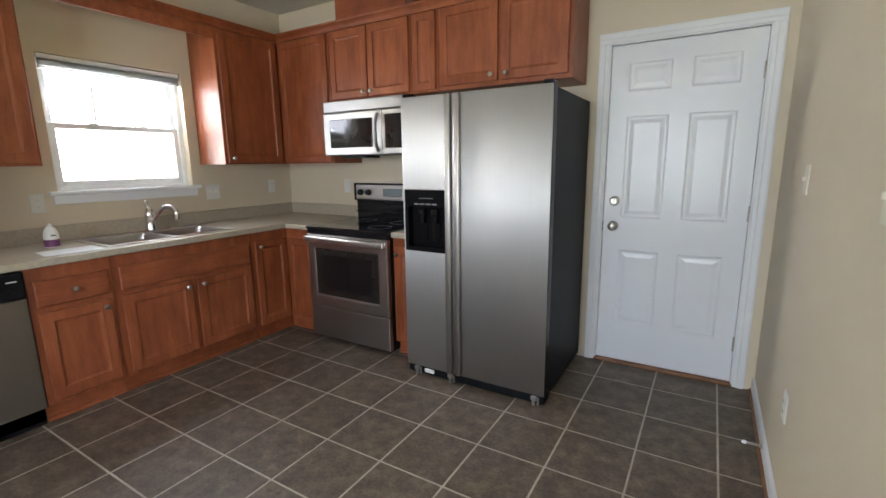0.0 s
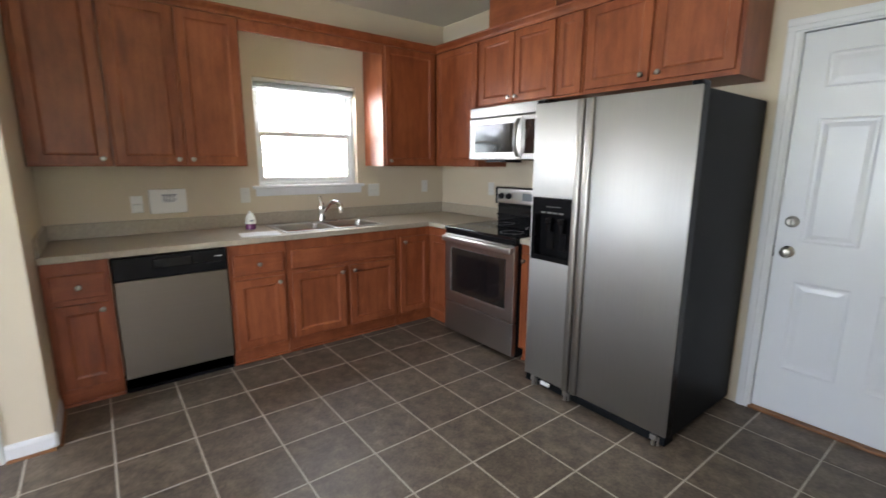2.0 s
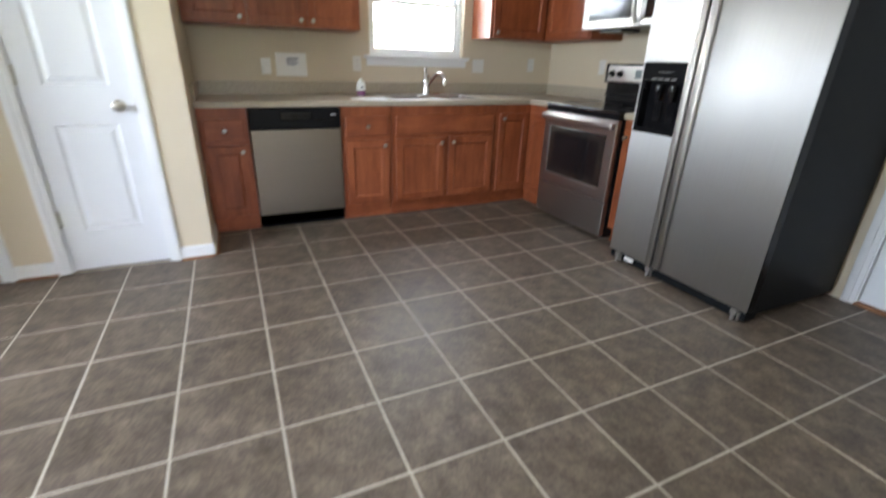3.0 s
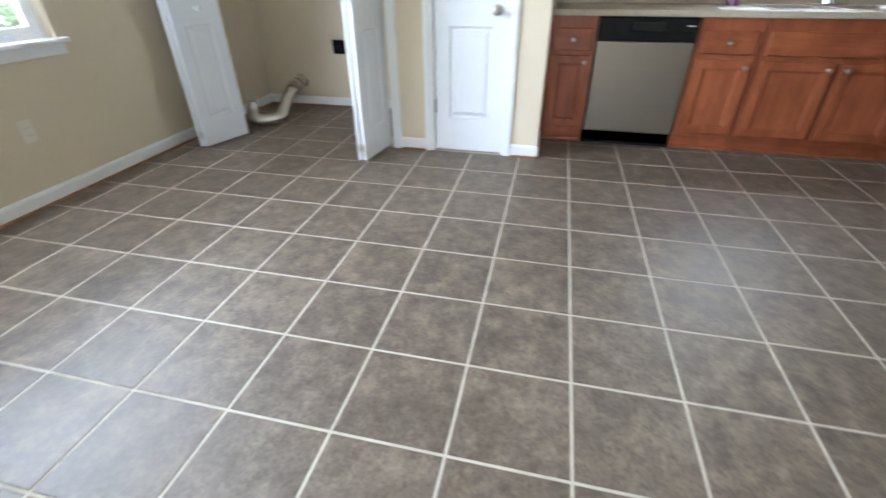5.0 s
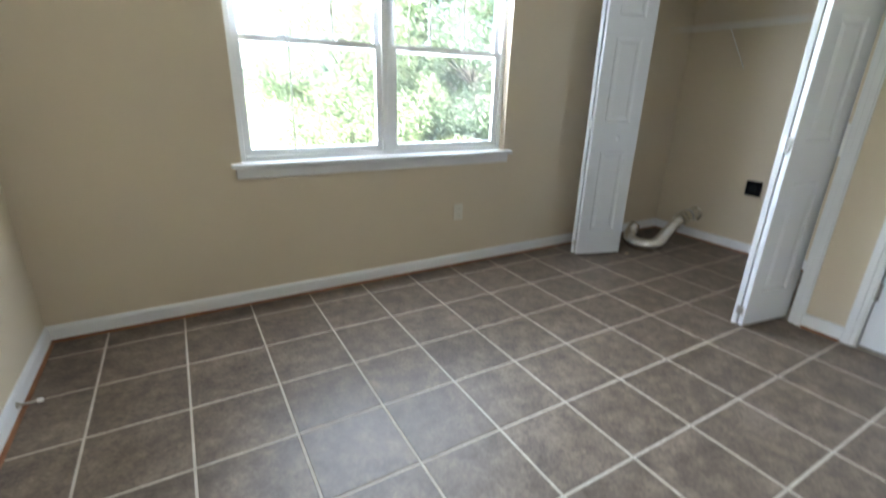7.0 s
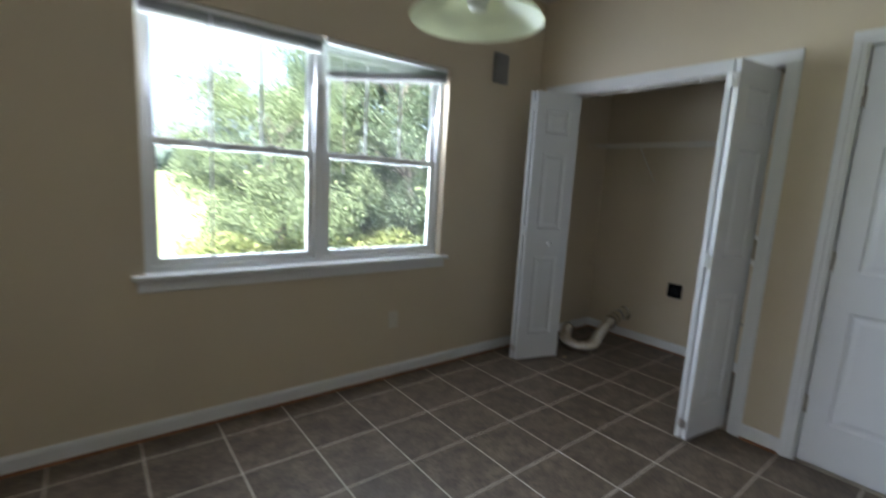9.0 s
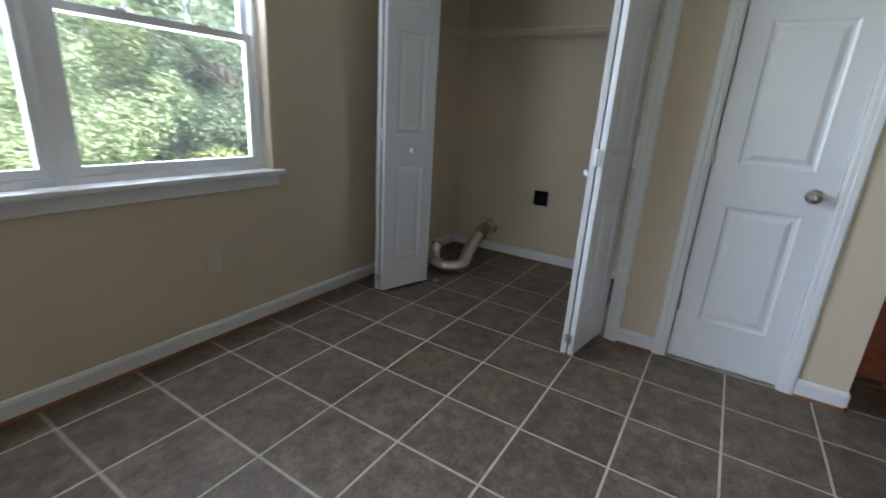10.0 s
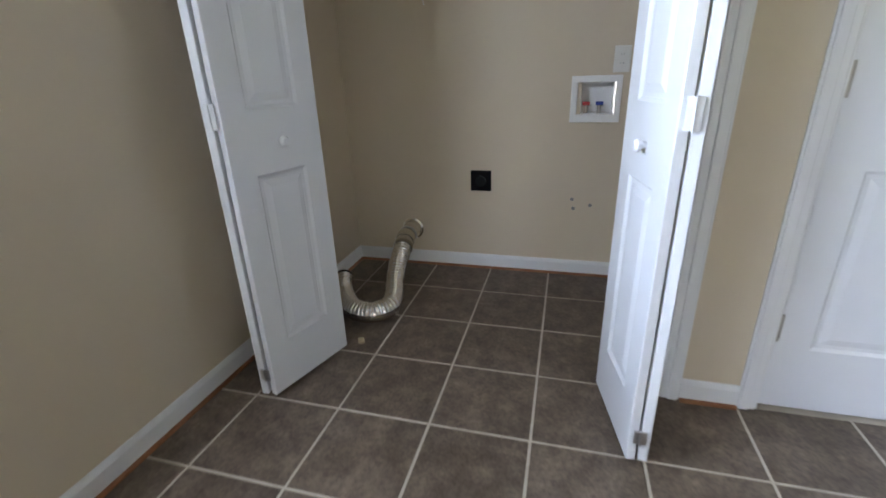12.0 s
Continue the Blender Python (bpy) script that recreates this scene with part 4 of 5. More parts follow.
# dishwasher
dwm = thing("dishwasher", pose(W + DEPTH, 0.086, 0, 0, 0, 90), "stainless dishwasher with black control panel", "dishwasher")
part("body", box(0.006, 0.602, 0.030, 0.58, 0.02, 0.842), BLACKM, dwm)
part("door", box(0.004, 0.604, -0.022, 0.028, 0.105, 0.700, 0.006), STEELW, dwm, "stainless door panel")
cp2 = part("control_panel", box(0.004, 0.604, -0.030, 0.028, 0.703, 0.838, 0.008), BLACK, dwm, "glossy black control panel")
part("latch_pocket", box(0.20, 0.41, -0.034, -0.028, 0.760, 0.818, 0.006), BLACKG, cp2)
for k in range(5):
    part("button", box(0.42 + 0.032 * k, 0.444 + 0.032 * k, -0.033, -0.029, 0.758, 0.770, 0.002), BLACKG, cp2)
part("label_bar", box(0.535, 0.575, -0.0315, -0.0295, 0.794, 0.799), PLASTIC, cp2)
part("toe_kick", box(0.004, 0.604, 0.030, 0.045, 0.0, 0.100), BLACK, dwm, "black toe panel")
part("side_strip", box(-0.004, 0.003, -0.004, 0.02, 0.02, 0.12), BLACK, dwm)

# sink and tap
sk = thing("sink", pose(0, 0, 0), "stainless double-bowl drop-in sink", "sink")
y0, y1, x0, x1 = SK
ym = (y0 + y1) / 2
rim = cells([x0, x0 + 0.080, x1 - 0.030, x1], [y0, y0 + 0.030, ym - 0.018, ym + 0.018, y1 - 0.030, y1],
            lambda u, v: not (x0 + 0.080 < u < x1 - 0.030 and (y0 + 0.030 < v < ym - 0.018 or ym + 0.018 < v < y1 - 0.030)), lambda u, v, t: (u, v, t), CT + 0.0005, CT + 0.0055, 0.002)
part("rim", rim, STEEL, sk)
for a, b in ((y0 + 0.030, ym - 0.018), (ym + 0.018, y1 - 0.030)):
    bm = bmesh.new()
    prev = None
    for ins, z in ((0.0, CT + 0.003), (0.010, CT - 0.010), (0.018, CT - 0.145), (0.045, CT - 0.172), (0.12, CT - 0.176)):
        xx0, xx1, yy0, yy1 = x0 + 0.080 + ins, x1 - 0.030 - ins, a + ins, b - ins
        r = 0.05 - ins * 0.1
        ring = []
        for cx, cy, a0 in ((xx1 - r, yy1 - r, 0), (xx0 + r, yy1 - r, 90), (xx0 + r, yy0 + r, 180), (xx1 - r, yy0 + r, 270)):
            for k in range(6):
                th = radians(a0 + 18 * k)
                ring.append(bm.verts.new((cx + r * math.cos(th), cy + r * math.sin(th), z)))
        if prev:
            for k in range(24):
                bm.faces.new([prev[k], prev[(k + 1) % 24], ring[(k + 1) % 24], ring[k]])
        prev = ring
    bm.faces.new(prev)
    # bowl takes the darker steel, which puts its inner shade into the colour
    part("bowl", bm, STEELO, sk, "", True)
    part("drain", lathe([(0, 0.002), (0.030, 0.002), (0.042, 0.004), (0.044, 0)], 24), CHROME, sk, "", True, pose((x0 + x1) / 2 + 0.02, (a + b) / 2, CT - 0.176))
tp = thing("tap", pose(x0 + 0.036, 1.555, CT + 0.006), "chrome single-lever kitchen tap", "tap")
part("base_plate", box(-0.026, 0.026, -0.125, 0.125, 0, 0.010, 0.005), CHROME, tp)
part("body", lathe([(0, 0), (0.036, 0), (0.034, 0.03), (0.030, 0.080), (0.034, 0.100), (0.030, 0.130), (0.022, 0.150), (0, 0.156)], 20), CHROME, tp, "", True, pose(0, 0, 0.008))
part("spout", tube(smooth_path([(0.0, 0.0, 0.06), (0.030, 0.030, 0.105), (0.080, 0.058, 0.160), (0.125, 0.085, 0.165), (0.152, 0.102, 0.135), (0.155, 0.104, 0.080)], 6), [0.017] * 24 + [0.021] * 7, 14), CHROME, tp, "", True)
part("lever", tube(smooth_path([(0, 0, 0.14), (-0.003, -0.006, 0.175), (-0.006, -0.010, 0.215)], 5), [0.016, 0.015, 0.014, 0.013, 0.013, 0.013, 0.013, 0.014, 0.015, 0.015, 0.008], 12), CHROME, tp, "", True)

# on the worktop
sb = thing("soap_bottle", pose(-2.52, 0.955, CT), "squat white soap bottle with dark purple soap in its base", "bottle")
part("bottle", lathe([(0, 0.0), (0.031, 0.0), (0.035, 0.006), (0.035, 0.045), (0.037, 0.052), (0.036, 0.075), (0.030, 0.098), (0.020, 0.114), (0.012, 0.120), (0, 0.121)], 24), PLASTIC, sb, "cloudy white bottle", True)
part("label", lathe([(0.0340, 0.004), (0.0356, 0.006), (0.0358, 0.044), (0.0348, 0.046)], 24), PURPLE, sb, "dark purple soap in the base", True)
part("print_bar", box(0.026, 0.0375, -0.012, 0.012, 0.066, 0.074, 0.001), INK, sb, "dark printed mark")
part("cap", lathe([(0.011, 0.119), (0.011, 0.130), (0.008, 0.137), (0, 0.138)], 16), PLASTIC, sb, "white cap", True)
bm = box(-0.13, 0.13, -0.095, 0.085, 0, 0.004, 0.0015)
solo("paper_sheet", bm, PAPER, "white plastic sheet lying on the worktop beside the sink", "sheet", at=pose(-2.265, 0.945, CT + 0.0005, 0, 0, 84))


# ---- wall plates ----
PALEPL = plain("pale_cream_plastic", (0.67, 0.635, 0.55), 0.4, var=0.02, bump_s=0.0)
CREAMPL = plain("cream_plastic", (0.62, 0.57, 0.46), 0.4, var=0.02, bump_s=0.0)


def plate(m, w, h, what, label, n=1, mat=PLATE):
    p = thing("wall_plate", m, label, what)
    part("cover", box(-w / 2, w / 2, -0.006, 0.0, -h / 2, h / 2, 0.003), mat, p)
    for k in range(n):
        x = (k - (n - 1) / 2) * 0.046
        if what == "outlet":
            for dz in (-0.020, 0.020):
                s = part("socket", lathe([(0, 0), (0.0165, 0), (0.0165, 0.002), (0, 0.0025)], 18, "-y"), mat, p, "", True, pose(x, -0.006, dz))
                for dx in (-0.006, 0.006):
                    part("slot", box(dx - 0.001, dx + 0.001, -0.0032, -0.002, -0.004, 0.005), GREYPL, s)
        else:
            part("toggle", box(x - 0.005, x + 0.005, -0.018, -0.005, -0.004, 0.012, 0.002), mat, p)
    return p


ON_W, ON_S, ON_EK, ON_N = 90, 180, -90, 0
plate(pose(W, 0.99, 1.125, 0, 0, ON_W), 0.072, 0.115, "outlet", "white outlet on the wall beside the sink window")
plate(pose(W, 2.12, 1.130, 0, 0, ON_W), 0.118, 0.115, "switch", "white double switch plate beside the sink window", 2)
plate(pose(W, 2.70, 1.150, 0, 0, ON_W), 0.072, 0.115, "outlet", "white outlet on the wall near the kitchen corner")
plate(pose(-2.02, N, 1.150, 0, 0, ON_N), 0.072, 0.115, "outlet", "white outlet on the wall behind the range")
plate(pose(EK, 2.12, 1.26, 0, 0, ON_EK), 0.072, 0.115, "switch", "cream light switch beside the entry door", 1, CREAMPL)
plate(pose(EK, 1.91, 0.415, 0, 0, ON_EK), 0.072, 0.115, "outlet", "white outlet low on the kitchen wall")
plate(pose(EK, 1.15, 1.26, 0, 0, ON_EK), 0.072, 0.115, "switch", "cream light switch on the kitchen wall", 1, CREAMPL)
plate(pose(-0.50, S, 0.394, 0, 0, ON_S), 0.072, 0.115, "outlet", "pale cream outlet below the dining window", 1, PALEPL)
plate(pose(W, -1.385, 1.125, 0, 0, ON_W), 0.075, 0.118, "outlet", "white outlet above the washer box")

# alarm panel and notice by the worktop
ap = thing("notice_panel", pose(W, 0.47, 1.105, 0, 0, ON_W), "white wall panel with a printed notice beside the cabinets", "panel")
part("cover", box(-0.115, 0.115, -0.028, 0, -0.085, 0.085, 0.008), PLASTIC, ap)
part("print", box(-0.045, 0.060, -0.0292, -0.0275, -0.01, 0.055), PAPER, ap, "printed paper label")
for k in range(6):
    part("print_line", box(-0.038 + 0.006 * (k % 2), 0.052 - 0.01 * (k % 3), -0.0300, -0.0290, 0.040 - 0.009 * k, 0.0435 - 0.009 * k + (0.004 if k == 0 else 0)), INK, ap)
th = thing("wall_plate", pose(W, 0.285, 1.09, 0, 0, ON_W), "white wall plate with a plugged-in adapter", "outlet")
part("cover", box(-0.036, 0.036, -0.006, 0, -0.058, 0.058, 0.003), PLASTIC, th)
part("adapter", box(-0.026, 0.030, -0.040, -0.006, -0.052, 0.004, 0.005), PLASTIC, th, "white plug-in adapter")


def doorstop(m, label):
    s = thing("door_stop", m, label, "door stop")
    part("spring", tube([(0, -0.002, 0), (0, -0.062, 0)], 0.005, 10), NICKEL, s, "", True)
    part("base", lathe([(0, 0), (0.013, 0), (0.010, 0.008), (0, 0.009)], 14, "-y"), NICKEL, s, "", True)
    part("tip", lathe([(0.008, 0.06), (0.009, 0.07), (0.006, 0.078), (0, 0.079)], 14, "-y"), PLASTIC, s, "white rubber tip", True)


doorstop(pose(EK - 0.013, 2.24, 0.045, 0, 0, ON_EK), "spring door stop on the kitchen baseboard")
doorstop(pose(ED - 0.013, -2.25, 0.045, 0, 0, ON_EK), "spring door stop on the dining baseboard")


def grille(m, label):
    g = thing("wall_chime", m, label, "chime box")
    part("body", box(-0.062, 0.062, -0.035, 0, -0.098, 0.098, 0.004), GREYPL, g)
    for k in range(8):
        part("rib", box(-0.052, 0.052, -0.038, -0.034, -0.082 + 0.022 * k, -0.072 + 0.022 * k, 0.001), GREYPL, g)


grille(pose(-1.30, S, 2.12, 0, 0, ON_S), "grey plastic chime box beside the dining window")
grille(pose(1.37, S, 2.125, 0, 0, ON_S), "grey plastic chime box near the dining corner")

# ---- laundry closet ----
wb = thing("washer_box", pose(W, -1.490, 0.946, 0, 0, ON_W), "white recessed washer outlet box with red and blue valves", "washer box")
bm = cells([-0.118, -0.088, 0.088, 0.118], [-0.110, -0.072, 0.080, 0.110], lambda u, v: not (abs(u) < 0.088 and -0.072 < v < 0.080), lambda u, v, t: (u, t, v), -0.012, 0.0, 0.003)
part("frame", bm, PLASTIC, wb)
part("back", box(-0.0875, 0.0875, 0.082, 0.086, -0.0715, 0.0795), PLASTIC, wb)
bm = bmesh.new()
for e in ((-0.0875, -0.0845, -0.0715, 0.0795), (0.0845, 0.0875, -0.0715, 0.0795), (-0.0845, 0.0845, -0.0715, -0.0685), (-0.0845, 0.0845, 0.0765, 0.0795)):
    box(e[0], e[1], 0.0, 0.082, e[2], e[3], 0, bm)
part("liner", bm, PLASTIC, wb)
for x, mt in ((-0.042, RED), (0.022, BLUE)):
    bm = tube([(x, 0.030, -0.068), (x, 0.030, -0.026)], 0.010, 12)
    v = part("valve", bm, NICKEL, wb, "brass-nickel valve", True)
    part("valve_handle", box(x - 0.018, x + 0.018, 0.016, 0.036, -0.030, -0.012, 0.003), mt, v)
bo = thing("dryer_outlet", pose(W, -2.060, 0.524, 0, 0, ON_W), "black square dryer power outlet on the closet wall", "outlet")
part("cover", box(-0.058, 0.058, -0.014, 0, -0.058, 0.058, 0.006), BLACK, bo)
part("socket", lathe([(0, 0), (0.030, 0), (0.030, 0.006), (0.026, 0.008), (0, 0.008)], 24, "-y"), BLACKM, bo, "", True, pose(0, -0.013, 0.0))
for y, z in ((-1.565, 0.435), (-1.555, 0.385), (-1.470, 0.405)):
    solo("wall_mark", lathe([(0, 0), (0.010, 0), (0.007, 0.003), (0, 0.003)], 9, "x"), GREYPL, "small grey scuffed screw hole in the closet wall", "mark", at=pose(W, y, z))
# foil dryer duct
path = smooth_path([(W + 0.012, -2.475, 0.222), (-2.61, -2.478, 0.204), (-2.495, -2.460, 0.176), (-2.40, -2.455, 0.128), (-2.285, -2.432, 0.078), (-2.185, -2.400, 0.054), (-2.085, -2.388, 0.050), (-2.012, -2.445, 0.050), (-2.022, -2.535, 0.050), (-2.09, -2.61, 0.050), (-2.185, -2.675, 0.058), (-2.26, -2.71, 0.090)], 24)
rad = [(0.049 if i > 44 else 0.052) * (1 + (0.045 if i > 44 else 0.02) * math.sin(i * 1.5708 + 0.6) + 0.025 * math.sin(i * 0.37)) for i in range(len(path))]
dc = thing("dryer_duct", pose(0, 0, 0), "crinkled silver foil dryer duct curling on the closet floor", "duct")
part("hose", tube(path, rad, 18, caps=False), DUCTFOIL, dc)
part("clamp", tube(path[40:46], 0.0555, 18, caps=False), NICKEL, dc, "metal hose clamp", True)
part("clamp", tube(path[14:19], 0.0555, 18, caps=False), NICKEL, dc, "metal hose clamp", True)
part("foil_tape", tube(path[20:32], 0.0545, 18, caps=False), FOIL, dc, "shiny wrinkled foil tape")
part("wall_collar", lathe([(0.048, 0), (0.066, 0), (0.066, 0.006), (0.056, 0.012)], 24, "x"), FOIL, dc, "", True, pose(W + 0.001, -2.475, 0.222))
part("mouth", lathe([(0.046, -0.02), (0.044, 0.02)], 18), BLACK, dc, "", True, look(tuple(path[-1]), tuple(path[-1] + (path[-1] - path[-3]))))
solo("plaster_scrap", box(-0.020, 0.022, -0.013, 0.013, 0, 0.010, 0.004), plain("scrap", (0.34, 0.28, 0.18), 0.8), "small tan scrap lying on the closet floor", "scrap", at=pose(-1.845, -2.43, 0.0, 0, 0, 30))
# wire shelf
sh = thing("wire_shelf", pose(0, 0, 0), "white vinyl-coated wire shelf across the laundry closet", "shelf")
zs = 1.70
for x, z in ((W + 0.012, zs), (W + 0.155, zs), (W + 0.300, zs), (W + 0.300, zs - 0.032)):
    part("rail", tube([(x, S + 0.004, z), (x, -1.204, z)], 0.0026, 8), PLATE, sh)
bm = bmesh.new()
k = S + 0.02
while k < -1.21:
    tube([(W + 0.01, k, zs + 0.005), (W + 0.300, k, zs + 0.005), (W + 0.303, k, zs - 0.032)], 0.0011, 5, bm, False)
    k += 0.026
ob = part("wires", bm, PLATE, sh)
for y in (-2.35, -1.62):
    part("brace", tube([(W + 0.298, y, zs - 0.03), (W + 0.006, y, zs - 0.29)], 0.004, 8), PLATE, sh, "diagonal support brace")

# ---- pendant lamp ----
LX, LY, LZ = 0.217, -1.375, 1.728
lamp = thing("pendant_lamp", pose(LX, LY, LZ), "unlit frosted glass bell pendant lamp hanging on a rod", "lamp")
outer = [(0.176, 0.0), (0.172, 0.008), (0.152, 0.028), (0.118, 0.045), (0.090, 0.059), (0.080, 0.076), (0.070, 0.100), (0.050, 0.121), (0.020, 0.134)]
inner = [(0.017, 0.130), (0.047, 0.117), (0.066, 0.097), (0.076, 0.074), (0.086, 0.055), (0.115, 0.041), (0.149, 0.024), (0.168, 0.005), (0.176, 0.0)]
part("shade", lathe(outer + inner, 48), SHADE, lamp, "frosted white-green glass bell shade", True)
part("cap", lathe([(0.021, 0.132), (0.024, 0.146), (0.014, 0.166), (0.010, 0.198), (0, 0.201)], 20), NICKEL, lamp, "satin nickel cap", True)
part("rod", tube([(0, 0, 0.198), (0, 0, CEIL - LZ - 0.02)], 0.006, 10), NICKEL, lamp, "", True)
part("canopy", lathe([(0.010, -0.03), (0.055, -0.012), (0.062, -0.001), (0, -0.0005)], 24), NICKEL, lamp, "", True, pose(0, 0, CEIL - LZ))
part("bulb", lathe([(0, 0.022), (0.022, 0.030), (0.030, 0.050), (0.024, 0.075), (0.014, 0.095), (0.014, 0.128), (0, 0.128)], 18), PLASTIC, lamp, "frosted bulb", True)

# ---- outside ----
GZ = -0.55
bm = bmesh.new()
gv = [bm.verts.new((x, y, GZ)) for x, y in ((-900, -900), (900, -900), (900, 900), (-900, 900))]
bm.faces.new(gv)
solo("ground", bm, GRASS, "grass lawn around the house", "ground", kind="structure")
solo("road", box(4.2, 9.5, -120, 30, GZ - 0.05, GZ + 0.01), ROADM, "pale sunlit road across the lawn", "road", kind="structure")


def tree(x, y, height, radius, seed, mat, label, low=0.12, n=5200, leafsize=0.16):
    rnd = random.Random(seed)
    t = thing("tree", pose(x, y, GZ), label, "tree", "trees outside")
    tr = bmesh.new()
    top = height * 0.8
    spine = [(0.12 * radius * math.sin(k * 1.3 + seed), 0.12 * radius * math.cos(k * 1.1 + seed), top * k / 7) for k in range(8)]
    spine[0] = (0, 0, -0.1)
    tube(spine, [0.045 * height * (1 - k / 7.6) * 0.5 for k in range(8)], 10, tr)
    clumps = []
    for k in range(70):
        a = rnd.uniform(0, 2 * math.pi)
        h = height * (low + (0.96 - low) * rnd.random())
        f = (h / height - low) / (1 - low)
        r = radius * (0.35 + 0.65 * math.sin(math.pi * (0.18 + 0.74 * f)) ** 0.8) * rnd.uniform(0.45, 0.95)
        c = Vector((r * math.cos(a), r * math.sin(a), h))
        clumps.append((c, radius * rnd.uniform(0.16, 0.32)))
        base = Vector(spine[min(6, int(max(0, h * 0.8) / top * 7))])
        mid = base.lerp(c, 0.55) + Vector((0, 0, 0.08 * radius))
        tube([base, mid, c], [0.006 * height * 0.5, 0.003 * height * 0.5, 0.0015 * height * 0.5], 6, tr)
    part("trunk", tr, BARK, t, "", True)
    verts, faces = [], []
    for k in range(n):
        c, cr = clumps[rnd.randrange(len(clumps))]
        dv = Vector((rnd.gauss(0, 1), rnd.gauss(0, 1), rnd.gauss(0, 0.8))).normalized() * cr * rnd.random() ** 0.4
        p = c + dv
        s = leafsize * rnd.uniform(0.6, 1.3)
        q = Euler((rnd.uniform(-0.9, 0.9), rnd.uniform(-0.9, 0.9), rnd.uniform(0, 6.28))).to_matrix()
        i = len(verts)
        for l in ((-0.5, 0, 0), (0, -0.28, 0.06), (0.5, 0, -0.05), (0, 0.28, 0.06)):
            verts.append(p + q @ (Vector(l) * s))
        faces += [(i, i + 1, i + 2), (i, i + 2, i + 3)]
    me = bpy.data.meshes.new("crown")
    me.from_pydata(verts, [], faces)
    me.materials.append(mat)
    cr = new("crown", me)
    cr.parent = t
    return t


# trees behind the dining window
tree(-2.15, -10.4, 3.8, 2.15, 3, LEAF, "broad leafy green tree behind the dining window", 0.02, 42000, 0.082)
tree(-5.6, -10.6, 8.2, 2.7, 4, LEAF2, "tall dark green tree beyond the lawn", 0.03, 46000, 0.095)
tree(-5.0, -12.8, 6.0, 2.3, 5, LEAF, "rounded light green tree beyond the lawn", 0.05, 26000, 0.11)
tree(-9.4, -11.0, 8.6, 3.2, 6, LEAF2, "tall dark green tree beside the lawn", 0.03, 24000, 0.15)
tree(-7.2, -7.6, 4.2, 1.9, 7, LEAF, "leafy green shrub tree near the house", 0.03, 20000, 0.10)
tree(-7.8, -14.5, 10.5, 3.4, 8, LEAF2, "tall green tree standing further back", 0.06, 16000, 0.18)
tree(-5.6, -15.5, 5.6, 2.4, 12, LEAF2, "round dark green tree standing behind others", 0.03, 16000, 0.17)
tree(-13.5, -14.0, 9.5, 3.8, 9, LEAF2, "tall green tree standing far back", 0.05, 10000, 0.24)


def shrub_bank():
    rnd = random.Random(21)
    verts, faces = [], []
    for k in range(9000):
        x = rnd.uniform(-10, -0.2)
        hgt = 0.35 + 0.35 * math.sin(x * 1.7) ** 2
        p = Vector((x, -9.2 + 0.06 * x + rnd.gauss(0, 0.45), GZ + hgt * rnd.random() ** 0.7))
        q = Euler((rnd.uniform(-1, 1), rnd.uniform(-1, 1), rnd.uniform(0, 6.28))).to_matrix()
        i = len(verts)
        for l in ((-0.5, 0, 0), (0, -0.22, 0.04), (0.5, 0, -0.04), (0, 0.22, 0.04)):
            verts.append(p + q @ (Vector(l) * rnd.uniform(0.09, 0.18)))
        faces += [(i, i + 1, i + 2), (i, i + 2, i + 3)]
    me = bpy.data.meshes.new("undergrowth")
    me.from_pydata(verts, [], faces)
    me.materials.append(leaf_material("pale_weeds", (0.13, 0.16, 0.06), (0.24, 0.27, 0.12)))
    tagged(new("undergrowth", me), "pale yellow-green weeds at the foot of the trees", "undergrowth", kind="stuff")


shrub_bank()


def far_woods():
    rnd = random.Random(5)
    verts, faces = [], []
    for k in range(9000):
        a = rnd.uniform(-2.9, 0.2)
        r = rnd.uniform(150, 190)
        top = 11 + 4 * math.sin(a * 9) + 2.5 * math.sin(a * 31)
        p = Vector((r * math.cos(a), r * math.sin(a), GZ + top * rnd.random() ** 0.6))
        q = Euler((rnd.uniform(-0.6, 0.6), rnd.uniform(-0.6, 0.6), rnd.uniform(0, 6.28))).to_matrix()
        i = len(verts)
        for l in ((-0.5, 0, -0.3), (0.5, 0, -0.35), (0.42, 0, 0.3), (-0.4, 0, 0.4)):
            verts.append(p + q @ (Vector(l) * rnd.uniform(2.5, 5.0)))
        faces.append((i, i + 1, i + 2, i + 3))
    me = bpy.data.meshes.new("far_woods")
    me.from_pydata(verts, [], faces)
    me.materials.append(leaf_material("far_leaves", (0.09, 0.125, 0.11), (0.14, 0.18, 0.16)))
    tagged(new("far_woods", me), "distant line of woods along the horizon", "woods", kind="stuff")


far_woods()


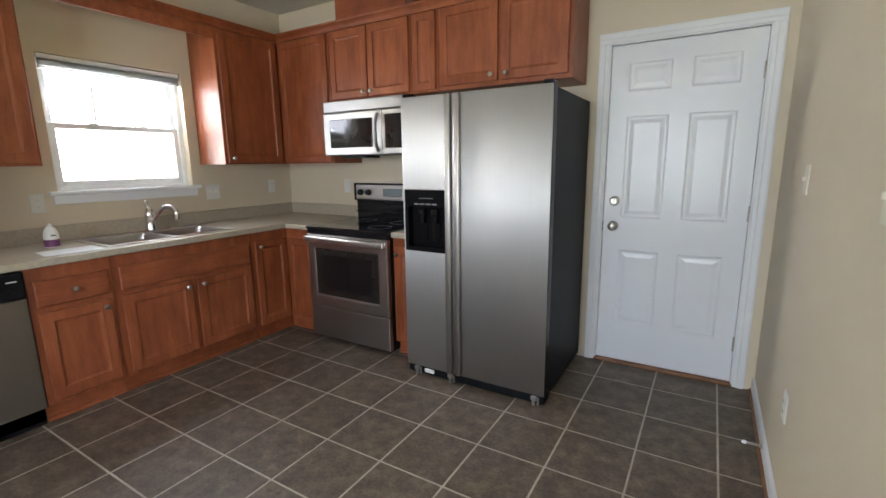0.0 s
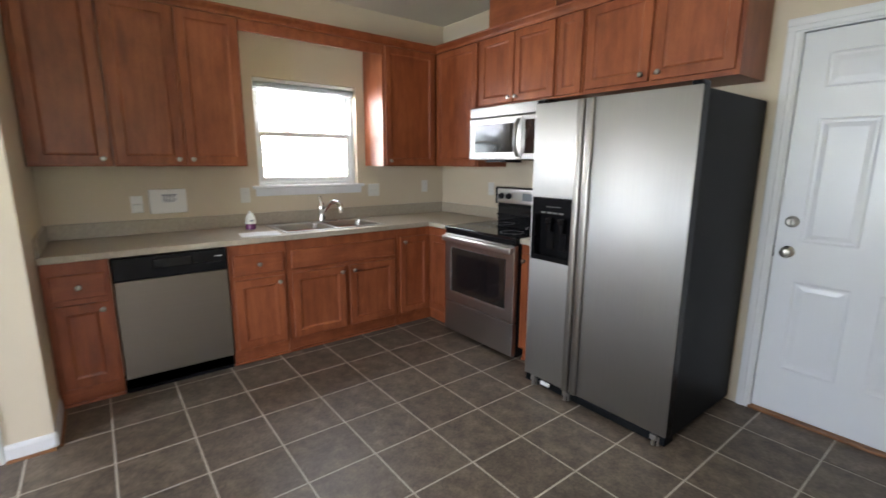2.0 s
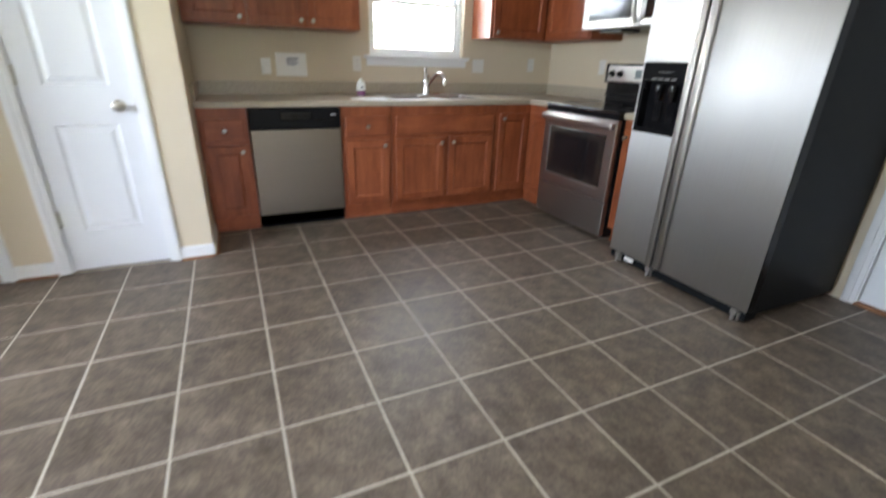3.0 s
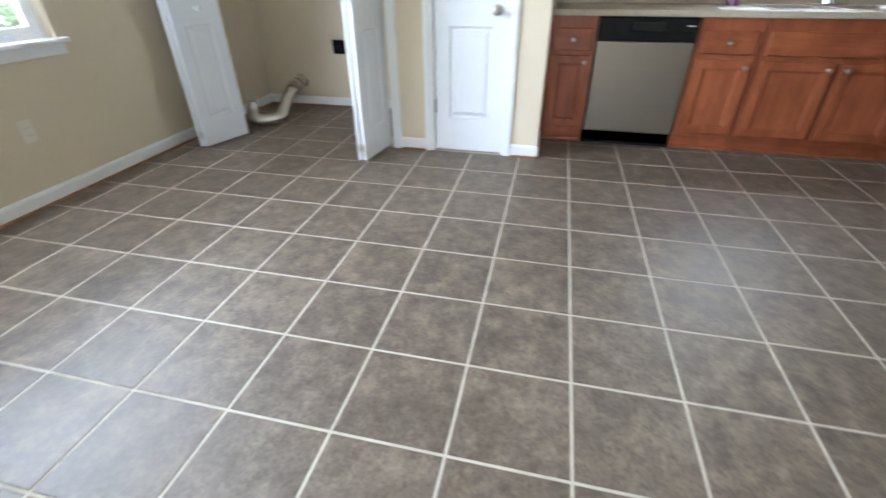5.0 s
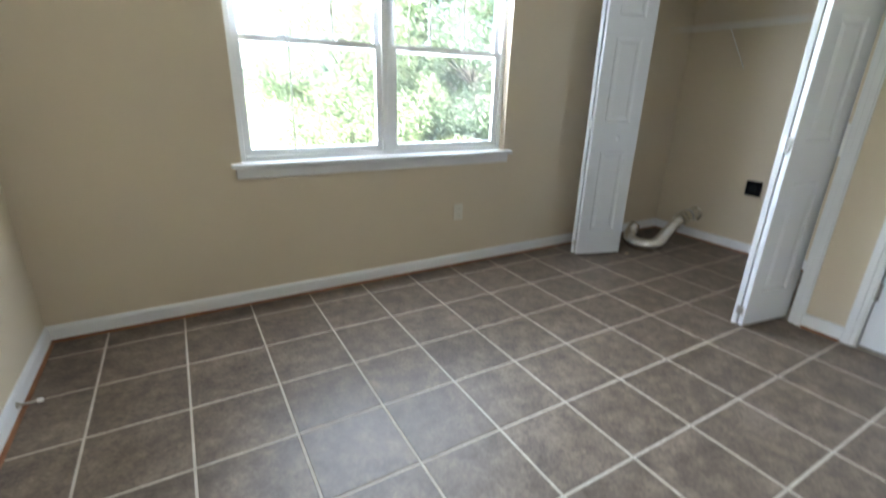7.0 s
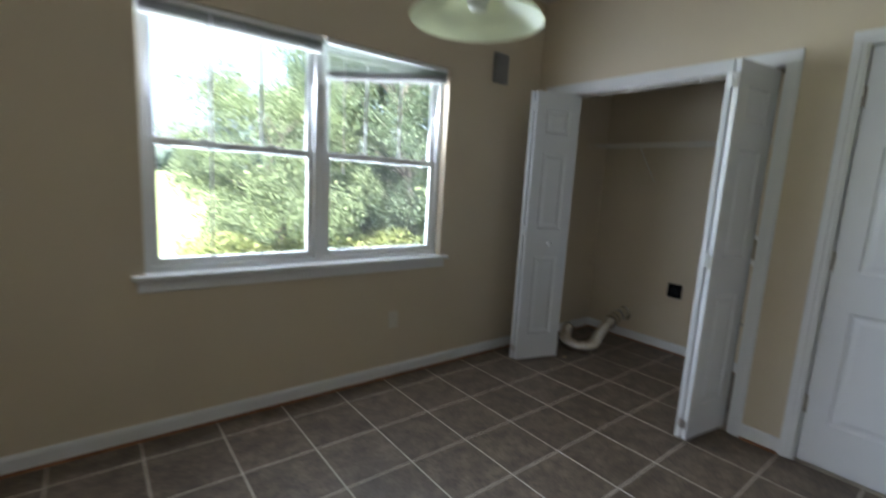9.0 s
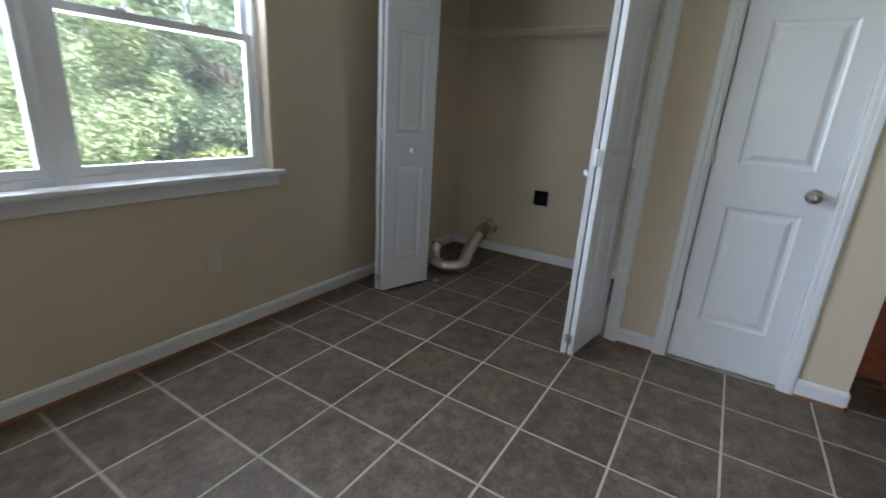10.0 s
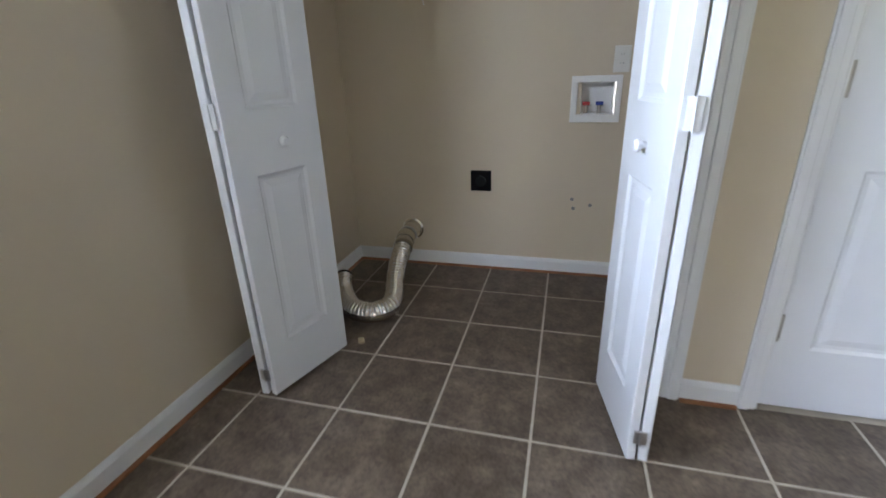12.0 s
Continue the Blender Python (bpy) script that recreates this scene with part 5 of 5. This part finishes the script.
def house(m, w, dp, h, label, lap=True):
    """Neighbouring house: walls with lapped siding boards, gable roof, windows. Front towards local -y."""
    hs = thing("house", m, label, "house", "houses outside")
    part("wall", box(0, w, 0, dp, 0, h), SIDING, hs)
    bm = bmesh.new()
    pts = [(-0.4, h - 0.05), (w / 2, h + w * 0.28), (w + 0.4, h - 0.05)]
    a = [bm.verts.new((x, -0.3, z)) for x, z in pts]
    b = [bm.verts.new((x, dp + 0.3, z)) for x, z in pts]
    for i, j in ((0, 1), (1, 2), (2, 0)):
        bm.faces.new([a[i], a[j], b[j], b[i]])
    bm.faces.new(a)
    bm.faces.new(b)
    part("roof", bm, ROOFM, hs, "grey shingle roof")
    if lap:
        n = int(h / 0.18)
        for k in range(n):
            bm = box(-0.02, w + 0.02, -0.022, -0.001, 0, 0.178)
            for v in bm.verts:
                if v.co.z > 0.1 and v.co.y < -0.01:
                    v.co.y = -0.004
            part("siding_board", bm, SIDING, hs, at=pose(0, 0, k * 0.18 + 0.02))
    for x in (w * 0.12, w * 0.85):
        win = part("window", box(x - 0.45, x + 0.45, -0.06, -0.015, 0.9, 2.1, 0.01), VINYL, hs)
        part("pane", box(x - 0.38, x + 0.38, -0.064, -0.058, 0.97, 2.03), BLACKG, win)
    return hs


# white-sided neighbour, added to fill the sink window with white (its wall faces +x), and one far down the road
house(pose(-8.6, -3.4, GZ, 0, 0, 90), 11.0, 8.0, 5.6, "assumed white-sided neighbouring house in full sun, added to whiten the sink window")
house(pose(20.0, -62.0, GZ, 0, 0, 180), 12.0, 8.0, 3.2, "far white house beyond the road", False)

# ---- floor tiles, one by one ----
GAP = 0.0088


def tile_mesh(w, d):
    bm = bmesh.new()
    e = 0.0022
    lo = [bm.verts.new((x, y, -0.004)) for x, y in ((0, 0), (w, 0), (w, d), (0, d))]
    md = [bm.verts.new((x, y, -0.0012)) for x, y in ((0, 0), (w, 0), (w, d), (0, d))]
    hi = [bm.verts.new((x, y, 0.0)) for x, y in ((e, e), (w - e, e), (w - e, d - e), (e, d - e))]
    for A, B in ((lo, md), (md, hi)):
        for k in range(4):
            bm.faces.new([A[k], A[(k + 1) % 4], B[(k + 1) % 4], B[k]])
    bm.faces.new(hi)
    return finish("tile", bm, TILE)


meshes = {}
rnd = random.Random(11)


def lay():
    """Tiles of the common grid, cut to the walls."""
    for i in range(-2, 12):
        for j in range(-12, 6):
            yc = TY + (j + 0.5) * PITCH
            x0 = W + DEPTH - 0.06 if yc > PY else (W if yc < -1.22 else PX)
            x1 = EK if yc > EY else ED
            a, b = max(x0, TX + i * PITCH + GAP / 2), min(x1, TX + (i + 1) * PITCH - GAP / 2)
            c, d = max(S, yc - PITCH / 2 + GAP / 2), min(N, yc + PITCH / 2 - GAP / 2)
            if b - a < 0.012 or d - c < 0.012:
                continue
            key = (round(b - a, 3), round(d - c, 3))
            if key not in meshes:
                meshes[key] = tile_mesh(*key)
            ob = new("tile", meshes[key])
            ob.parent = floor
            ob.location = (a, c, rnd.uniform(-0.0004, 0.0004))


lay()
